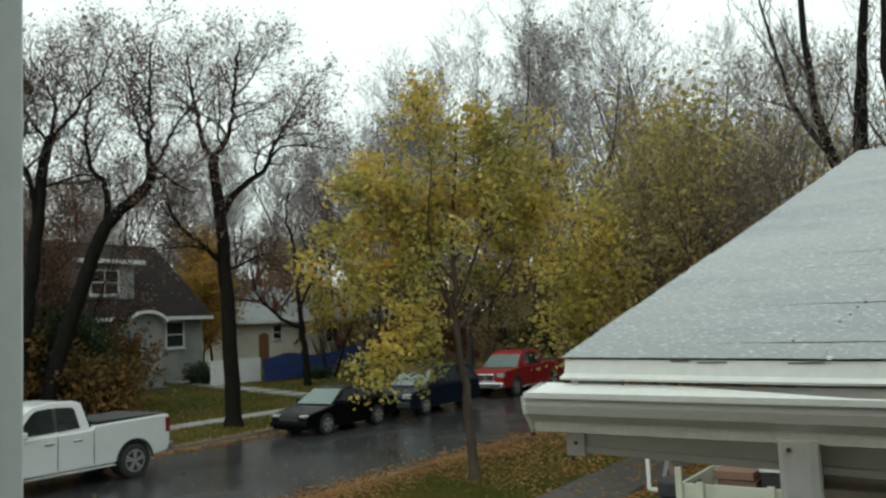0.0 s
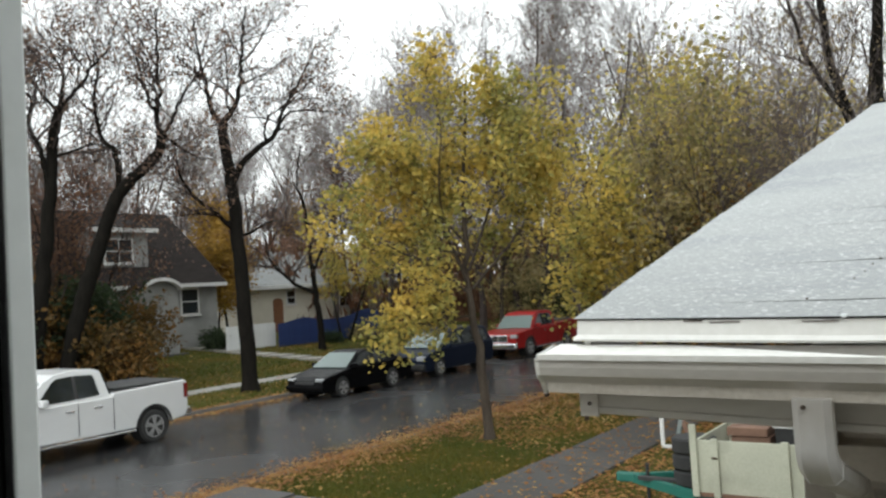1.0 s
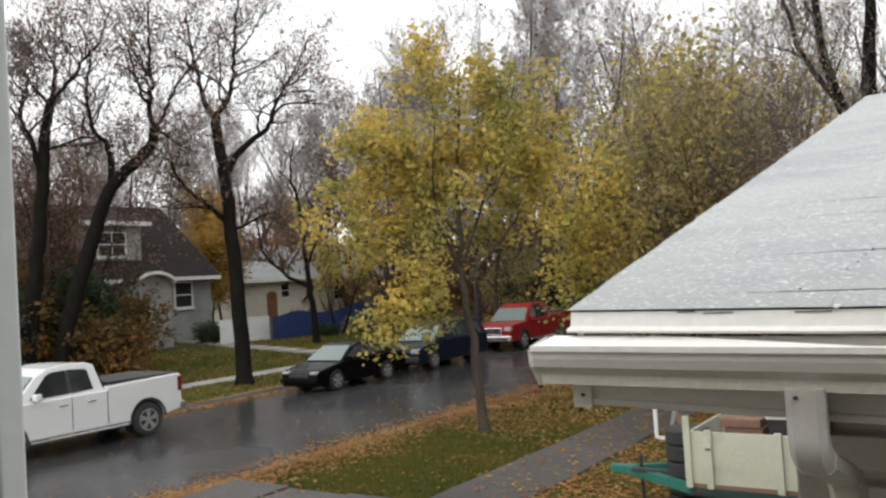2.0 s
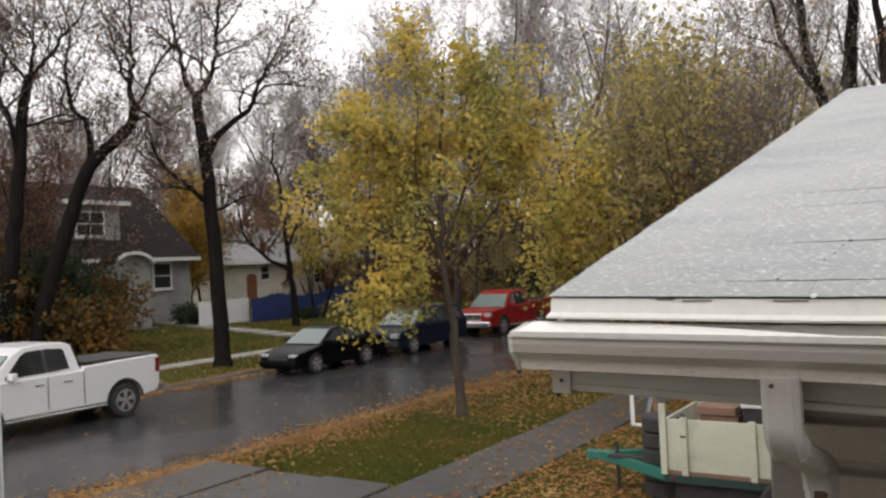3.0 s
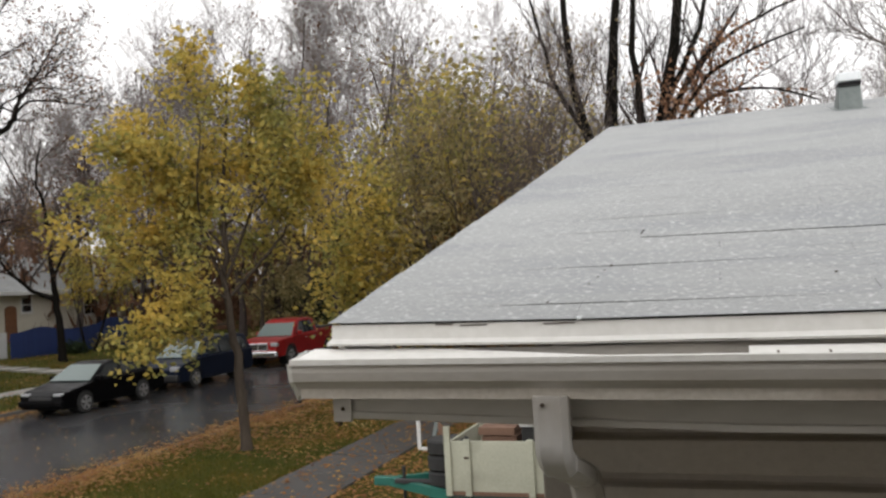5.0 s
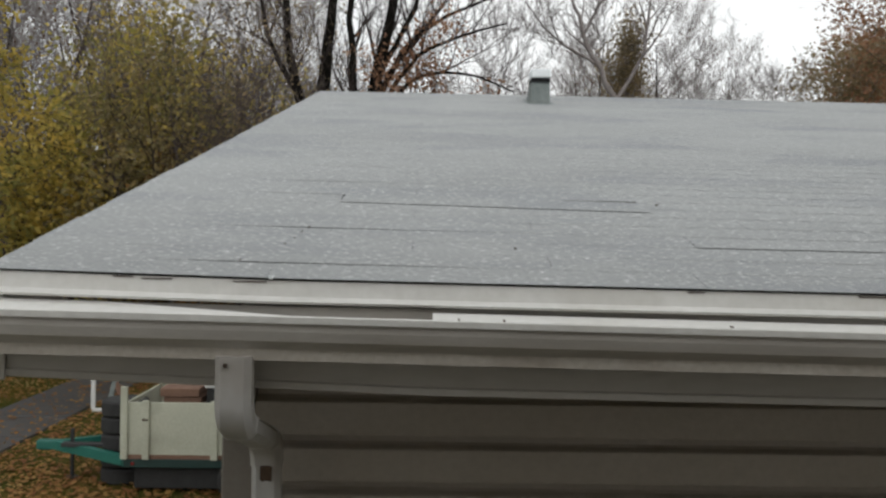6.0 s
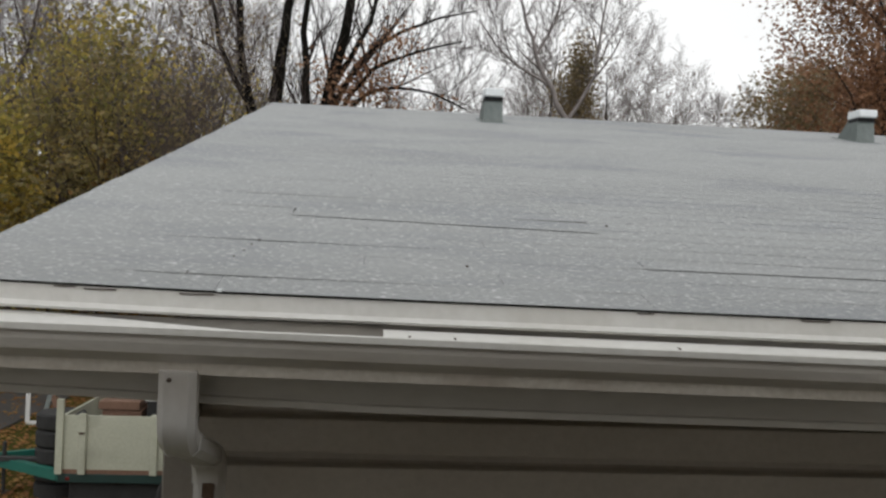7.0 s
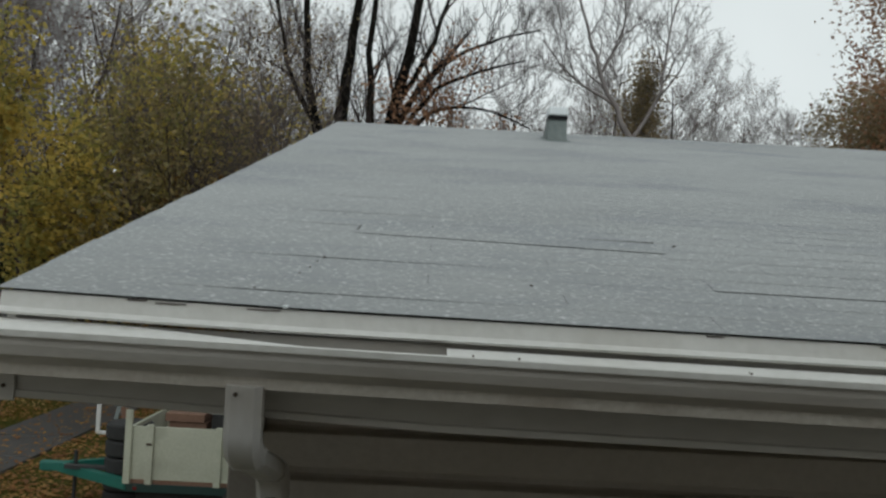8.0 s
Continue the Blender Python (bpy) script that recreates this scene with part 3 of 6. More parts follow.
def build_neighbour():
    house = thing("neighbour_house", "low grey-shingled house with taupe siding", "house", at=(0, 0, 0))
    # decks of both slopes
    for s in (1, -1):
        bm = bmesh.new()
        rows = []
        for x in (RAKE + 0.01, -0.66, -0.34, 1.0, 2.66, EAST):
            a = [(u, roof_z(u, x) - 0.012) for u in (0.012, 0.7, 1.4, 2.0, RUN)]
            rows.append([[bm.verts.new((x, EY + u if s > 0 else EY + 2 * RUN - u, z - d)) for u, z in a] for d in (0, 0.03)])
        for r0, r1 in zip(rows, rows[1:]):
            for k in (0, 1):
                for i in range(4):
                    bm.faces.new((r0[k][i], r1[k][i], r1[k][i + 1], r0[k][i + 1]))
            bm.faces.new((r0[0][0], r1[0][0], r1[1][0], r0[1][0]))
        for r in (rows[0], rows[-1]):
            for i in range(4):
                bm.faces.new((r[0][i], r[0][i + 1], r[1][i + 1], r[1][i]))
        bmesh.ops.recalc_face_normals(bm, faces=bm.faces)
        part("roof", bm, "deck" if s > 0 else "shingle", house)
    # end boards along the rake
    for s in (1, -1):
        ya, yb = (EY + 0.02, EY + RUN) if s > 0 else (EY + 2 * RUN - 0.02, EY + RUN)
        za, zb = roof_z(0, RAKE) - 0.03, roof_z(RUN, RAKE) - 0.03
        part("rake_board", prism([(ya, za), (yb, zb), (yb, zb - 0.14), (ya, za - 0.14)], RAKE + 0.004, RAKE + 0.024), "white_metal", house)
    # ridge cap
    rz = roof_z(RUN, 0)
    for i in range(34):
        x = RAKE + i * 0.31
        part("ridge_cap", prism([(EY + RUN - 0.15, rz - 0.0325), (EY + RUN, rz + 0.006 + 0.001 * (i % 2)), (EY + RUN + 0.15, rz - 0.0325), (EY + RUN, rz + 0.002)], x, x + 0.33), "shingle", house)
    # drip flashing: an upright cream face with a rolled-out white lower lip
    def flash(x, dz):
        return [(x, EY - 0.004, EZ - 0.007 + dz), (x, EY - 0.012, EZ - 0.043 + dz), (x, EY - 0.024, EZ - 0.046 + dz), (x, EY - 0.040, EZ - 0.052 + dz), (x, EY - 0.036, EZ - 0.058 + dz), (x, EY + 0.002, EZ - 0.060 + dz), (x, EY + 0.004, EZ - 0.008 + dz)]
    bm = bmesh.new()
    rings = [[bm.verts.new(p) for p in flash(x, roof_z(0, x) - EZ)] for x in (RAKE, -0.66, -0.34, 1.0, 2.66, EAST)]
    for a, b in zip(rings, rings[1:]):
        for i in range(7):
            bm.faces.new((a[i], b[i], b[(i + 1) % 7], a[(i + 1) % 7]))
    bm.faces.new(rings[0])
    bm.faces.new(rings[-1][::-1])
    bmesh.ops.recalc_face_normals(bm, faces=bm.faces)
    part("drip_edge", bm, "white_metal", house, "cream-white metal drip flashing")
    # splits along the top of the flashing
    for xa, xb, dz in ((-0.70, -0.655, 0.010), (-0.635, -0.566, 0.013), (-0.428, -0.352, 0.012), (0.62, 0.66, 0.010), (1.02, 1.09, 0.011)):
        z = roof_z(0, xa) - dz
        part("flashing_split", box((xa, EY - 0.0085, z - 0.0012), (xb, EY - 0.0045, z + 0.0012)), "grime", house, "dark split in the flashing")
    # fascia: its foot drops a little to the east, with a small lip along it
    def fascia_foot(x):
        return 3.102 - 0.033 * min(1.0, x + 0.98) - 0.010 * max(0.0, x - 0.02)
    bm = bmesh.new()
    rings = []
    for x in (RAKE + 0.01, -0.47, 0.02, 1.5, EAST):
        f = fascia_foot(x)
        rings.append([bm.verts.new((x, p, q)) for p, q in ((EY + 0.012, EZ - 0.066), (EY - 0.02, EZ - 0.064), (EY - 0.02, f + 0.020), (EY - 0.025, f + 0.017), (EY - 0.025, f + 0.002), (EY - 0.021, f), (EY + 0.012, f))])
    for a, b in zip(rings, rings[1:]):
        for i in range(7):
            bm.faces.new((a[i], b[i], b[(i + 1) % 7], a[(i + 1) % 7]))
    bm.faces.new(rings[0])
    bm.faces.new(rings[-1][::-1])
    bmesh.ops.recalc_face_normals(bm, faces=bm.faces)
    part("fascia", bm, "fascia_paint", house, "grey-white fascia board")
    cap = part("fascia_end", box((RAKE + 0.003, EY - 0.030, 3.094), (RAKE + 0.055, EY - 0.0255, 3.172), 0.002), "gutter", house, "screwed fascia end plate")
    part("screw", cyl((RAKE + 0.031, EY - 0.030, 3.127), (RAKE + 0.031, EY - 0.034, 3.127), 0.005, sides=8), "grime", cap)
    part("drip_tab", box((RAKE + 0.006, EY - 0.016, 3.080), (RAKE + 0.016, EY - 0.006, 3.100), 0.002), "grime", house, "dark tab under the fascia end")
    part("wall", box((WALL_X + 0.03, WALL_Y + 0.0145, 0.1), (EAST, WALL_Y + 0.16, EZ - 0.1)), "siding", house)
    part("gable_wall", prism([(WALL_Y + 0.16, 0.1), (EY + 2 * RUN - 0.4, 0.1), (EY + 2 * RUN - 0.4, EZ - 0.1), (EY + RUN, roof_z(RUN, 0) - 0.1), (WALL_Y + 0.16, EZ - 0.1)], WALL_X + 0.03, WALL_X + 0.18), "siding", house)
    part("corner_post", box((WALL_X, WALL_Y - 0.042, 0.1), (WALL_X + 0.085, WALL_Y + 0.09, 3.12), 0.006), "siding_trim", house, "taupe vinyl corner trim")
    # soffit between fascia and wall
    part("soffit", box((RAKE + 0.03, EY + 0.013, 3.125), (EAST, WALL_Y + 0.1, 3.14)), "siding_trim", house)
    # dutch-lap siding: each course has a flat face under a hollowed shadow groove
    course, me = 0.127, None
    for i in range(22):
        if me is None:
            bm = bmesh.new()
            h = course
            add_prism(bm, [(0, 0), (-0.001, -0.001), (-0.003, -0.027), (-0.012, -0.033), (-0.040, -0.037), (-0.046, -0.040), (-0.049, -h + 0.003), (-0.047, -h), (0, -h)], WALL_X + 0.087, EAST, "x")
            bmesh.ops.recalc_face_normals(bm, faces=bm.faces)
            ob = part("siding_board", bm, "siding", house)
            me = ob.data
        else:
            ob = new("siding_board", me)
            ob.parent = house
        ob.matrix_basis = pose(0, WALL_Y + 0.014, 3.017 - i * course, 0, 0, 0)
    return house


def build_gutter():
    """An ogee gutter with a rolled lip, an open trough, hangers and a slipped guard strip."""
    g = thing("gutter", "white ogee rain gutter with bent end under the roof edge", "gutter")
    g.matrix_basis = Matrix.Translation((RAKE - 0.065, 0, EZ)) @ pose(0, 0, 0, 0, 0.65, 0) @ Matrix.Translation((0.065 - RAKE, 0, -EZ))
    y, z = EY - 0.114, EZ - 0.074
    outer = [(EY - 0.022, z + 0.018), (EY - 0.022, z - 0.100), (y + 0.058, z - 0.100), (y + 0.040, z - 0.092), (y + 0.030, z - 0.072), (y + 0.022, z - 0.062), (y + 0.010, z - 0.052), (y + 0.004, z - 0.030), (y + 0.004, z - 0.012), (y, z - 0.010), (y - 0.001, z), (y + 0.012, z + 0.001), (y + 0.012, z - 0.004)]
    inner = [(a + 0.0022, b) if i > 1 else (a - 0.0022, b) for i, (a, b) in enumerate(outer)]
    inner = [(a, b + 0.0022) if 1 <= i <= 4 else (a, b) for i, (a, b) in enumerate(inner)]
    loop = outer + inner[::-1]
    x0, x1 = RAKE - 0.065, EAST
    bm = bmesh.new()
    one = [bm.verts.new((x0, a, b)) for a, b in loop]
    two = [bm.verts.new((x1, a, b)) for a, b in loop]
    n = len(loop)
    for i in range(n):
        bm.faces.new((one[i], two[i], two[(i + 1) % n], one[(i + 1) % n]))
    bmesh.ops.recalc_face_normals(bm, faces=bm.faces)
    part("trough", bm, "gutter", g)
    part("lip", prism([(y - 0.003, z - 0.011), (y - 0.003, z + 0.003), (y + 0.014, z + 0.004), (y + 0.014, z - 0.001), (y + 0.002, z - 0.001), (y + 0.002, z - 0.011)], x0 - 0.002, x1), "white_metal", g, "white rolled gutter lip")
    # end cap follows the profile
    part("end_cap", prism(outer[:11], x0 - 0.004, x0), "white_metal", g)
    part("end_flange", prism([(y + 0.001, z - 0.008), (y + 0.010, z - 0.054), (y + 0.030, z - 0.075), (y + 0.05, z - 0.104), (y + 0.06, z - 0.104), (y + 0.04, z - 0.07), (y + 0.02, z - 0.05), (y + 0.011, z - 0.008)], x0 - 0.012, x0 - 0.0045), "white_metal", g, "bent end flange")
    part("flange_tip", box((x0 - 0.013, y + 0.046, z - 0.112), (x0 - 0.004, y + 0.060, z - 0.1045), 0.001), "grime", g, "dark worn flange tip")
    # sediment in the trough and the guard strip over part of it
    part("sediment", box((x0 + 0.01, y + 0.03, z - 0.097), (x1, EY - 0.026, z - 0.045)), "gutter_in", g, "silt and wet leaves in the trough")
    strip = prism([(y + 0.012, z + 0.0045), (EY - 0.040, z + 0.014), (EY - 0.040, z + 0.011), (y + 0.012, z + 0.002)], 0.03, x1)
    part("guard_strip", strip, "white_metal", g, "loose white gutter guard strip")
    bm = bmesh.new()
    vs = [(x0 + 0.006, y + 0.012, z + 0.003), (x0 + 0.02, EY - 0.020, z + 0.021), (-0.72, EY - 0.022, z + 0.019), (0.03, y + 0.030, z - 0.016), (0.03, y + 0.012, z - 0.012)]
    top = [bm.verts.new(v) for v in vs]
    low = [bm.verts.new((a, b, c - 0.002)) for a, b, c in vs]
    bm.faces.new(top)
    bm.faces.new(low[::-1])
    for i in range(5):
        bm.faces.new((top[i], low[i], low[(i + 1) % 5], top[(i + 1) % 5]))
    bmesh.ops.recalc_face_normals(bm, faces=bm.faces)
    part("guard_strip", bm, "white_metal", g, "sagging slipped guard strip")
    part("rusty_joint", prism([(0.0, 0.0), (0.03, -0.005), (0.034, 0.03), (0.018, 0.026), (0.008, 0.034)], z - 0.012, z - 0.004, "z"), "rust", g).location = (-0.01, y + 0.022, 0)
    for x in (0.085, 0.185, 0.69, 1.3, 1.9, 2.5, 3.1, 3.7, 4.3):
        part("hanger", box((x, y + 0.012, z + 0.0035), (x + 0.004, y + 0.04, z + 0.0075)), "rust", g)
    return g


def sweep_rect(path, w, d, across, crimp=False):
    """A rectangular pipe with rounded corners along 3D points; across is the direction of its width."""
    bm = bmesh.new()
    rings = []
    across = Vector(across).normalized()
    pts = [Vector(p) for p in path]
    for i, p in enumerate(pts):
        t = (pts[min(len(pts) - 1, i + 1)] - pts[max(0, i - 1)]).normalized()
        nrm = t.cross(across).normalized()
        ring = []
        r = 0.014
        for sx, sn in ((-1, -1), (1, -1), (1, 1), (-1, 1)):
            dent = 0.008 if crimp and sn < 0 and i % 2 else 0.0
            for q in ((0, 1), (1, 0)) if sx * sn > 0 else ((1, 0), (0, 1)):
                ring.append(bm.verts.new(p + across * sx * (w / 2 - r * q[0]) + nrm * (sn * (d / 2 - r * q[1]) + dent)))
        rings.append(ring)
    for a, b in zip(rings, rings[1:]):
        for i in range(8):
            bm.faces.new((a[i], b[i], b[(i + 1) % 8], a[(i + 1) % 8]))
    bm.faces.new(rings[0])
    bm.faces.new(rings[-1][::-1])
    bmesh.ops.recalc_face_normals(bm, faces=bm.faces)
    return bm


def build_downspout():
    """From the gutter's outlet a ribbed elbow turns back under the eave; a second one turns down along the wall."""
    d = thing("downspout", "grey-white rain downspout with ribbed elbows on the wall", "downspout", at=(-0.404, 0, 0))
    across, back = (1, 0, 0), Vector((0.05, 1, 0)).normalized()
    bend, rad = 70, 0.062
    top = Vector((0, EY - 0.080, 3.163))
    path = [top + Vector((0, 0, -0.0095 * i)) for i in range(12)]
    low = path[-1]
    for a in range(5, bend + 1, 5):
        path.append(low + back * rad * (1 - math.cos(radians(a))) + Vector((0, 0, -rad * math.sin(radians(a)))))
    elbow = part("upper_elbow", sweep_rect(path, 0.080, 0.062, across, True), "spout", d, "ribbed upper elbow")
    run = (back * math.sin(radians(bend)) + Vector((0, 0, -math.cos(radians(bend))))).normalized()
    e = path[-1]
    part("seam", sweep_rect([e - run * 0.004, e + run * 0.004], 0.083, 0.065, across), "spout", elbow, "crimped seam of the elbow")
    f = e + run * 0.245
    part("offset_pipe", sweep_rect([e - run * 0.012, f], 0.074, 0.056, across), "spout", d)
    down = [f - run * 0.012]
    for a in range(0, bend + 1, 7):
        dirn = back * math.sin(radians(bend - a)) + Vector((0, 0, -math.cos(radians(bend - a))))
        down.append(down[-1] + dirn * 0.010)
    part("lower_elbow", sweep_rect(down, 0.080, 0.062, across, True), "spout", d, "rust-stained lower elbow")
    end = down[-1]
    part("stain", prism([(-0.012, 0.004), (-0.013, -0.030), (-0.006, -0.036), (0.006, -0.033), (0.017, -0.037), (0.019, 0.002), (0.008, 0.006)], end.y - 0.0325, end.y - 0.0315, "y"), "rust", d, "brown rust stain").location = (end.x, 0, end.z)
    part("pipe", sweep_rect([end + Vector((0, 0, 0.008)), Vector((end.x, end.y, 0.14))], 0.074, 0.056, across), "spout", d)
    part("screw", cyl((-0.014, EY - 0.110, 3.146), (-0.014, EY - 0.118, 3.146), 0.005, sides=8), "grime", d, "dark screw")
    return d


def roof_vent(x, y, turn):
    v = thing("roof_vent", "galvanised box roof vent with pale cap", "roof vent", "vents along the ridge", (x, y, roof_z(y - EY, 5)), turn)
    part("flashing", box((-0.11, -0.14, -0.01), (0.11, 0.29, 0.004)), "galv", v).rotation_euler.x = PITCH
    bm = bmesh.new()
    a = [bm.verts.new(p) for p in ((-0.082, -0.09, -0.03), (0.082, -0.09, -0.03), (0.082, 0.24, 0.04), (-0.082, 0.24, 0.04))]
    b = [bm.verts.new(p) for p in ((-0.076, -0.082, 0.19), (0.076, -0.082, 0.19), (0.076, 0.06, 0.19), (-0.076, 0.06, 0.19))]
    for i in range(4):
        bm.faces.new((a[i], a[(i + 1) % 4], b[(i + 1) % 4], b[i]))
    bm.faces.new(b)
    part("housing", bm, "galv", v)
    # solid block, coloured as the shade inside the slot
    part("shaded_slot", box((-0.078, -0.1, 0.160), (0.078, 0.05, 0.192)), "recess_shade", v, "vent slot painted as shade")
    part("cap", box((-0.084, -0.125, 0.1925), (0.084, 0.07, 0.262), 0.012), "snowcap", v, "pale domed cap")
    return v


build_neighbour()
build_gutter()
build_downspout()
roof_vent(0.955, 7.2, 0)
roof_vent(4.24, 7.2, 0)


# ---- trees ----
def tubes(name, branches, mat, parent, sides=5):
    """Branches as lists of (point, radius), each a tapered tube, in one mesh."""
    verts, faces = [], []
    for path in branches:
        n = 3 if path[0][1] < 0.03 else sides + (3 if path[0][1] > 0.12 else 0)
        pts = [Vector(p) for p, r in path]
        base = len(verts)
        up = Vector((0.31, 0.87, 0.38))
        for i, (p, r) in enumerate(path):
            t = (pts[min(i + 1, len(pts) - 1)] - pts[max(i - 1, 0)])
            t = t.normalized() if t.length > 1e-6 else Vector((0, 0, 1))
            a = t.cross(up)
            a = a.normalized() if a.length > 1e-3 else Vector((1, 0, 0))
            b = t.cross(a)
            for k in range(n):
                w = 2 * math.pi * k / n
                verts.append(pts[i] + (a * math.cos(w) + b * math.sin(w)) * r)
        for i in range(len(path) - 1):
            for k in range(n):
                q, s = base + i * n + k, base + i * n + (k + 1) % n
                faces.append((q, s, s + n, q + n))
    return raw(name, verts, faces, mat, parent, True)


def sprout(rng, path, out, tips, depth, length, count, up=0.35, spread=0.8, start=0.25, wig=0.16, min_r=0.006):
    """Grows side branches from a branch, and theirs in turn; twig ends are kept in tips."""
    pts = [Vector(p) for p, r in path]
    for c in range(count):
        f = start + (1 - start) * (c + rng.random()) / count
        s = f * (len(pts) - 1)
        i = min(int(s), len(pts) - 2)
        p = pts[i].lerp(pts[i + 1], s - i)
        r = path[i][1] + (path[i + 1][1] - path[i][1]) * (s - i)
        t = (pts[i + 1] - pts[i]).normalized()
        side = Vector((rng.gauss(0, 1), rng.gauss(0, 1), rng.gauss(0, 0.6)))
        side = (side - t * side.dot(t))
        side = side.normalized() if side.length > 1e-3 else Vector((1, 0, 0))
        d = (t * (1 - spread * 0.55) + side * spread + Vector((0, 0, up))).normalized()
        ln = length * rng.uniform(0.6, 1.25) * (1.15 - 0.5 * f)
        k = 5 if depth > 1 else 3
        r0 = max(min_r, min(r * 0.62, ln * 0.02 + min_r))
        twig = []
        q = p.copy()
        for j in range(k):
            twig.append((q.copy(), max(min_r * 0.6, r0 * (1 - 0.8 * j / (k - 1)))))
            d = (d + Vector((rng.gauss(0, wig), rng.gauss(0, wig), rng.gauss(0, wig) + up * 0.10))).normalized()
            q = q + d * ln / (k - 1)
        out.append(twig)
        if depth > 1:
            sprout(rng, twig, out, tips, depth - 1, length * 0.52, max(3, int(count * 0.8)), up, spread, 0.2, wig, min_r)
        else:
            tips.extend(v for v, _ in twig[1:])


def leaves(name, rng, spots, per, size, mat, parent, jitter=0.25, droop=0.3):
    """Many small folded leaves round the twig ends, in one mesh."""
    verts, faces = [], []
    for s in spots:
        for _ in range(per if isinstance(per, int) else (1 if rng.random() < per else 0)):
            c = Vector(s) + Vector((rng.gauss(0, jitter), rng.gauss(0, jitter), rng.gauss(0, jitter) - droop * jitter))
            a = Vector((rng.gauss(0, 1), rng.gauss(0, 1), rng.gauss(0, 0.7))).normalized()
            b = a.cross(Vector((rng.gauss(0, 1), rng.gauss(0, 1), rng.gauss(0, 1))))
            b = b.normalized() if b.length > 1e-3 else Vector((0, 0, 1))
            n = a.cross(b)
            l = size * rng.uniform(0.6, 1.3)
            i = len(verts)
            verts += [c - a * l * 0.5, c + b * l * 0.36 + n * l * 0.12, c + a * l * 0.6, c - b * l * 0.36 + n * l * 0.12]
            faces += [(i, i + 1, i + 2), (i, i + 2, i + 3)]
    return raw(name, verts, faces, mat, parent)


def limb(points, r0, r1, rng, right, deep=0.0, steps=4):
    """A main limb through a few (across, up) points; it wanders a little in depth. right is the across direction."""
    out = []
    ahead = Vector((-right.y, right.x, 0))
    n = len(points)
    dense = []
    for i in range(n - 1):
        p0, p1, p2, p3 = points[max(0, i - 1)], points[i], points[i + 1], points[min(n - 1, i + 2)]
        for s in range(steps):
            f = s / steps
            dense.append(tuple(0.5 * (2 * p1[c] + (p2[c] - p0[c]) * f + (2 * p0[c] - 5 * p1[c] + 4 * p2[c] - p3[c]) * f * f + (3 * p1[c] - p0[c] - 3 * p2[c] + p3[c]) * f ** 3) for c in (0, 1)))
    dense.append(points[-1])
    m = len(dense) - 1
    for i, (a, z) in enumerate(dense):
        f = i / m
        d = deep * f + rng.gauss(0, 0.02)
        w = 0.0 if i in (0, m) else (0.07 if r0 > 0.2 else 0.2) * min(0.28, r0 + 0.05) * min(1.0, f * 4)
        a, z = a + rng.gauss(0, w), z + rng.gauss(0, w * 0.5)
        out.append((right * a + ahead * d + Vector((0, 0, z)), r0 + (r1 - r0) * f))
    return out


def shaped_tree(name, label, at, right, limbs, seed, depth, length, count, bark, leaf=None, per=1, size=0.1, jitter=0.25, up=0.35, spread=0.8, group="", leaf_name="crown", keep=1.0, min_r=0.006, roots=True):
    """A tree whose main limbs are given as ((across, up) ..., r0, r1, deep); the rest grows from them."""
    rng = random.Random(seed)
    t = thing(name, label, "tree", group, at)
    right = Vector((*right, 0)).normalized()
    mains = [limb(p, r0 * (0.85 if i else 1.0), r1, rng, right, deep) for i, (p, r0, r1, deep) in enumerate(limbs)]
    if roots:
        mains[0][0] = (mains[0][0][0] - Vector((0, 0, 0.12)), mains[0][0][1] * 1.45)
    out, tips = [], []
    for i, m in enumerate(mains):
        sprout(rng, m, out, tips, depth, length * (0.8 if i == 0 else 1.0), count if i else max(2, count // 2), up, spread, 0.55 if i == 0 else 0.22, 0.16, min_r)
    tubes("trunk", mains[:1], bark, t, 9)
    for m in mains[1:]:
        tubes("limb", [m], bark, t, 7)
    tubes("limbwork", out, "twigbark" if bark == "bark" else bark, t, 4)
    if leaf:
        spots = [p for p in tips if rng.random() < keep]
        leaves(leaf_name, rng, spots, per, size, leaf, t, jitter)
    return t


def wild_tree(name, label, at, height, seed, bark, leaf=None, stems=1, per=1, size=0.1, keep=1.0, lean=0.1, depth=3, count=6, up=0.45, spread=0.6, group="", jitter=0.3, girth=1.0, first=0.3, min_r=0.009):
    """A tree grown by chance: one or more stems, forking into limbs and twigs."""
    rng = random.Random(seed)
    t = thing(name, label, "tree", group, at)
    mains, out, tips = [], [], []
    for s in range(stems):
        w = 2 * math.pi * s / max(1, stems) + rng.random()
        d = Vector((math.cos(w) * lean * (1 if stems > 1 else 0.4), math.sin(w) * lean * (1 if stems > 1 else 0.4), 1)).normalized()
        q, path, n = Vector((math.cos(w), math.sin(w), 0)) * (0.15 if stems > 1 else 0), [], 9
        h = height * rng.uniform(0.8, 1.0)
        for j in range(n):
            f = j / (n - 1)
            path.append((q.copy(), max(0.012, girth * height * 0.014 * (1.3 if j == 0 else 1 - 0.9 * f))))
            d = (d + Vector((rng.gauss(0, 0.07), rng.gauss(0, 0.07), 0.06))).normalized()
            q = q + d * h / (n - 1)
        mains.append(path)
        sprout(rng, path, out, tips, depth, height * 0.30, count, up, spread, first, 0.14, min_r)
    for m in mains:
        tubes("trunk", [m], "twigbark" if bark == "greybark" else bark, t, 7)
    tubes("limbwork", out, "twigbark" if bark == "bark" else bark, t, 4)
    if leaf:
        leaves("crown", rng, [p for p in tips if rng.random() < keep], per, size, leaf, t, jitter)
    return t


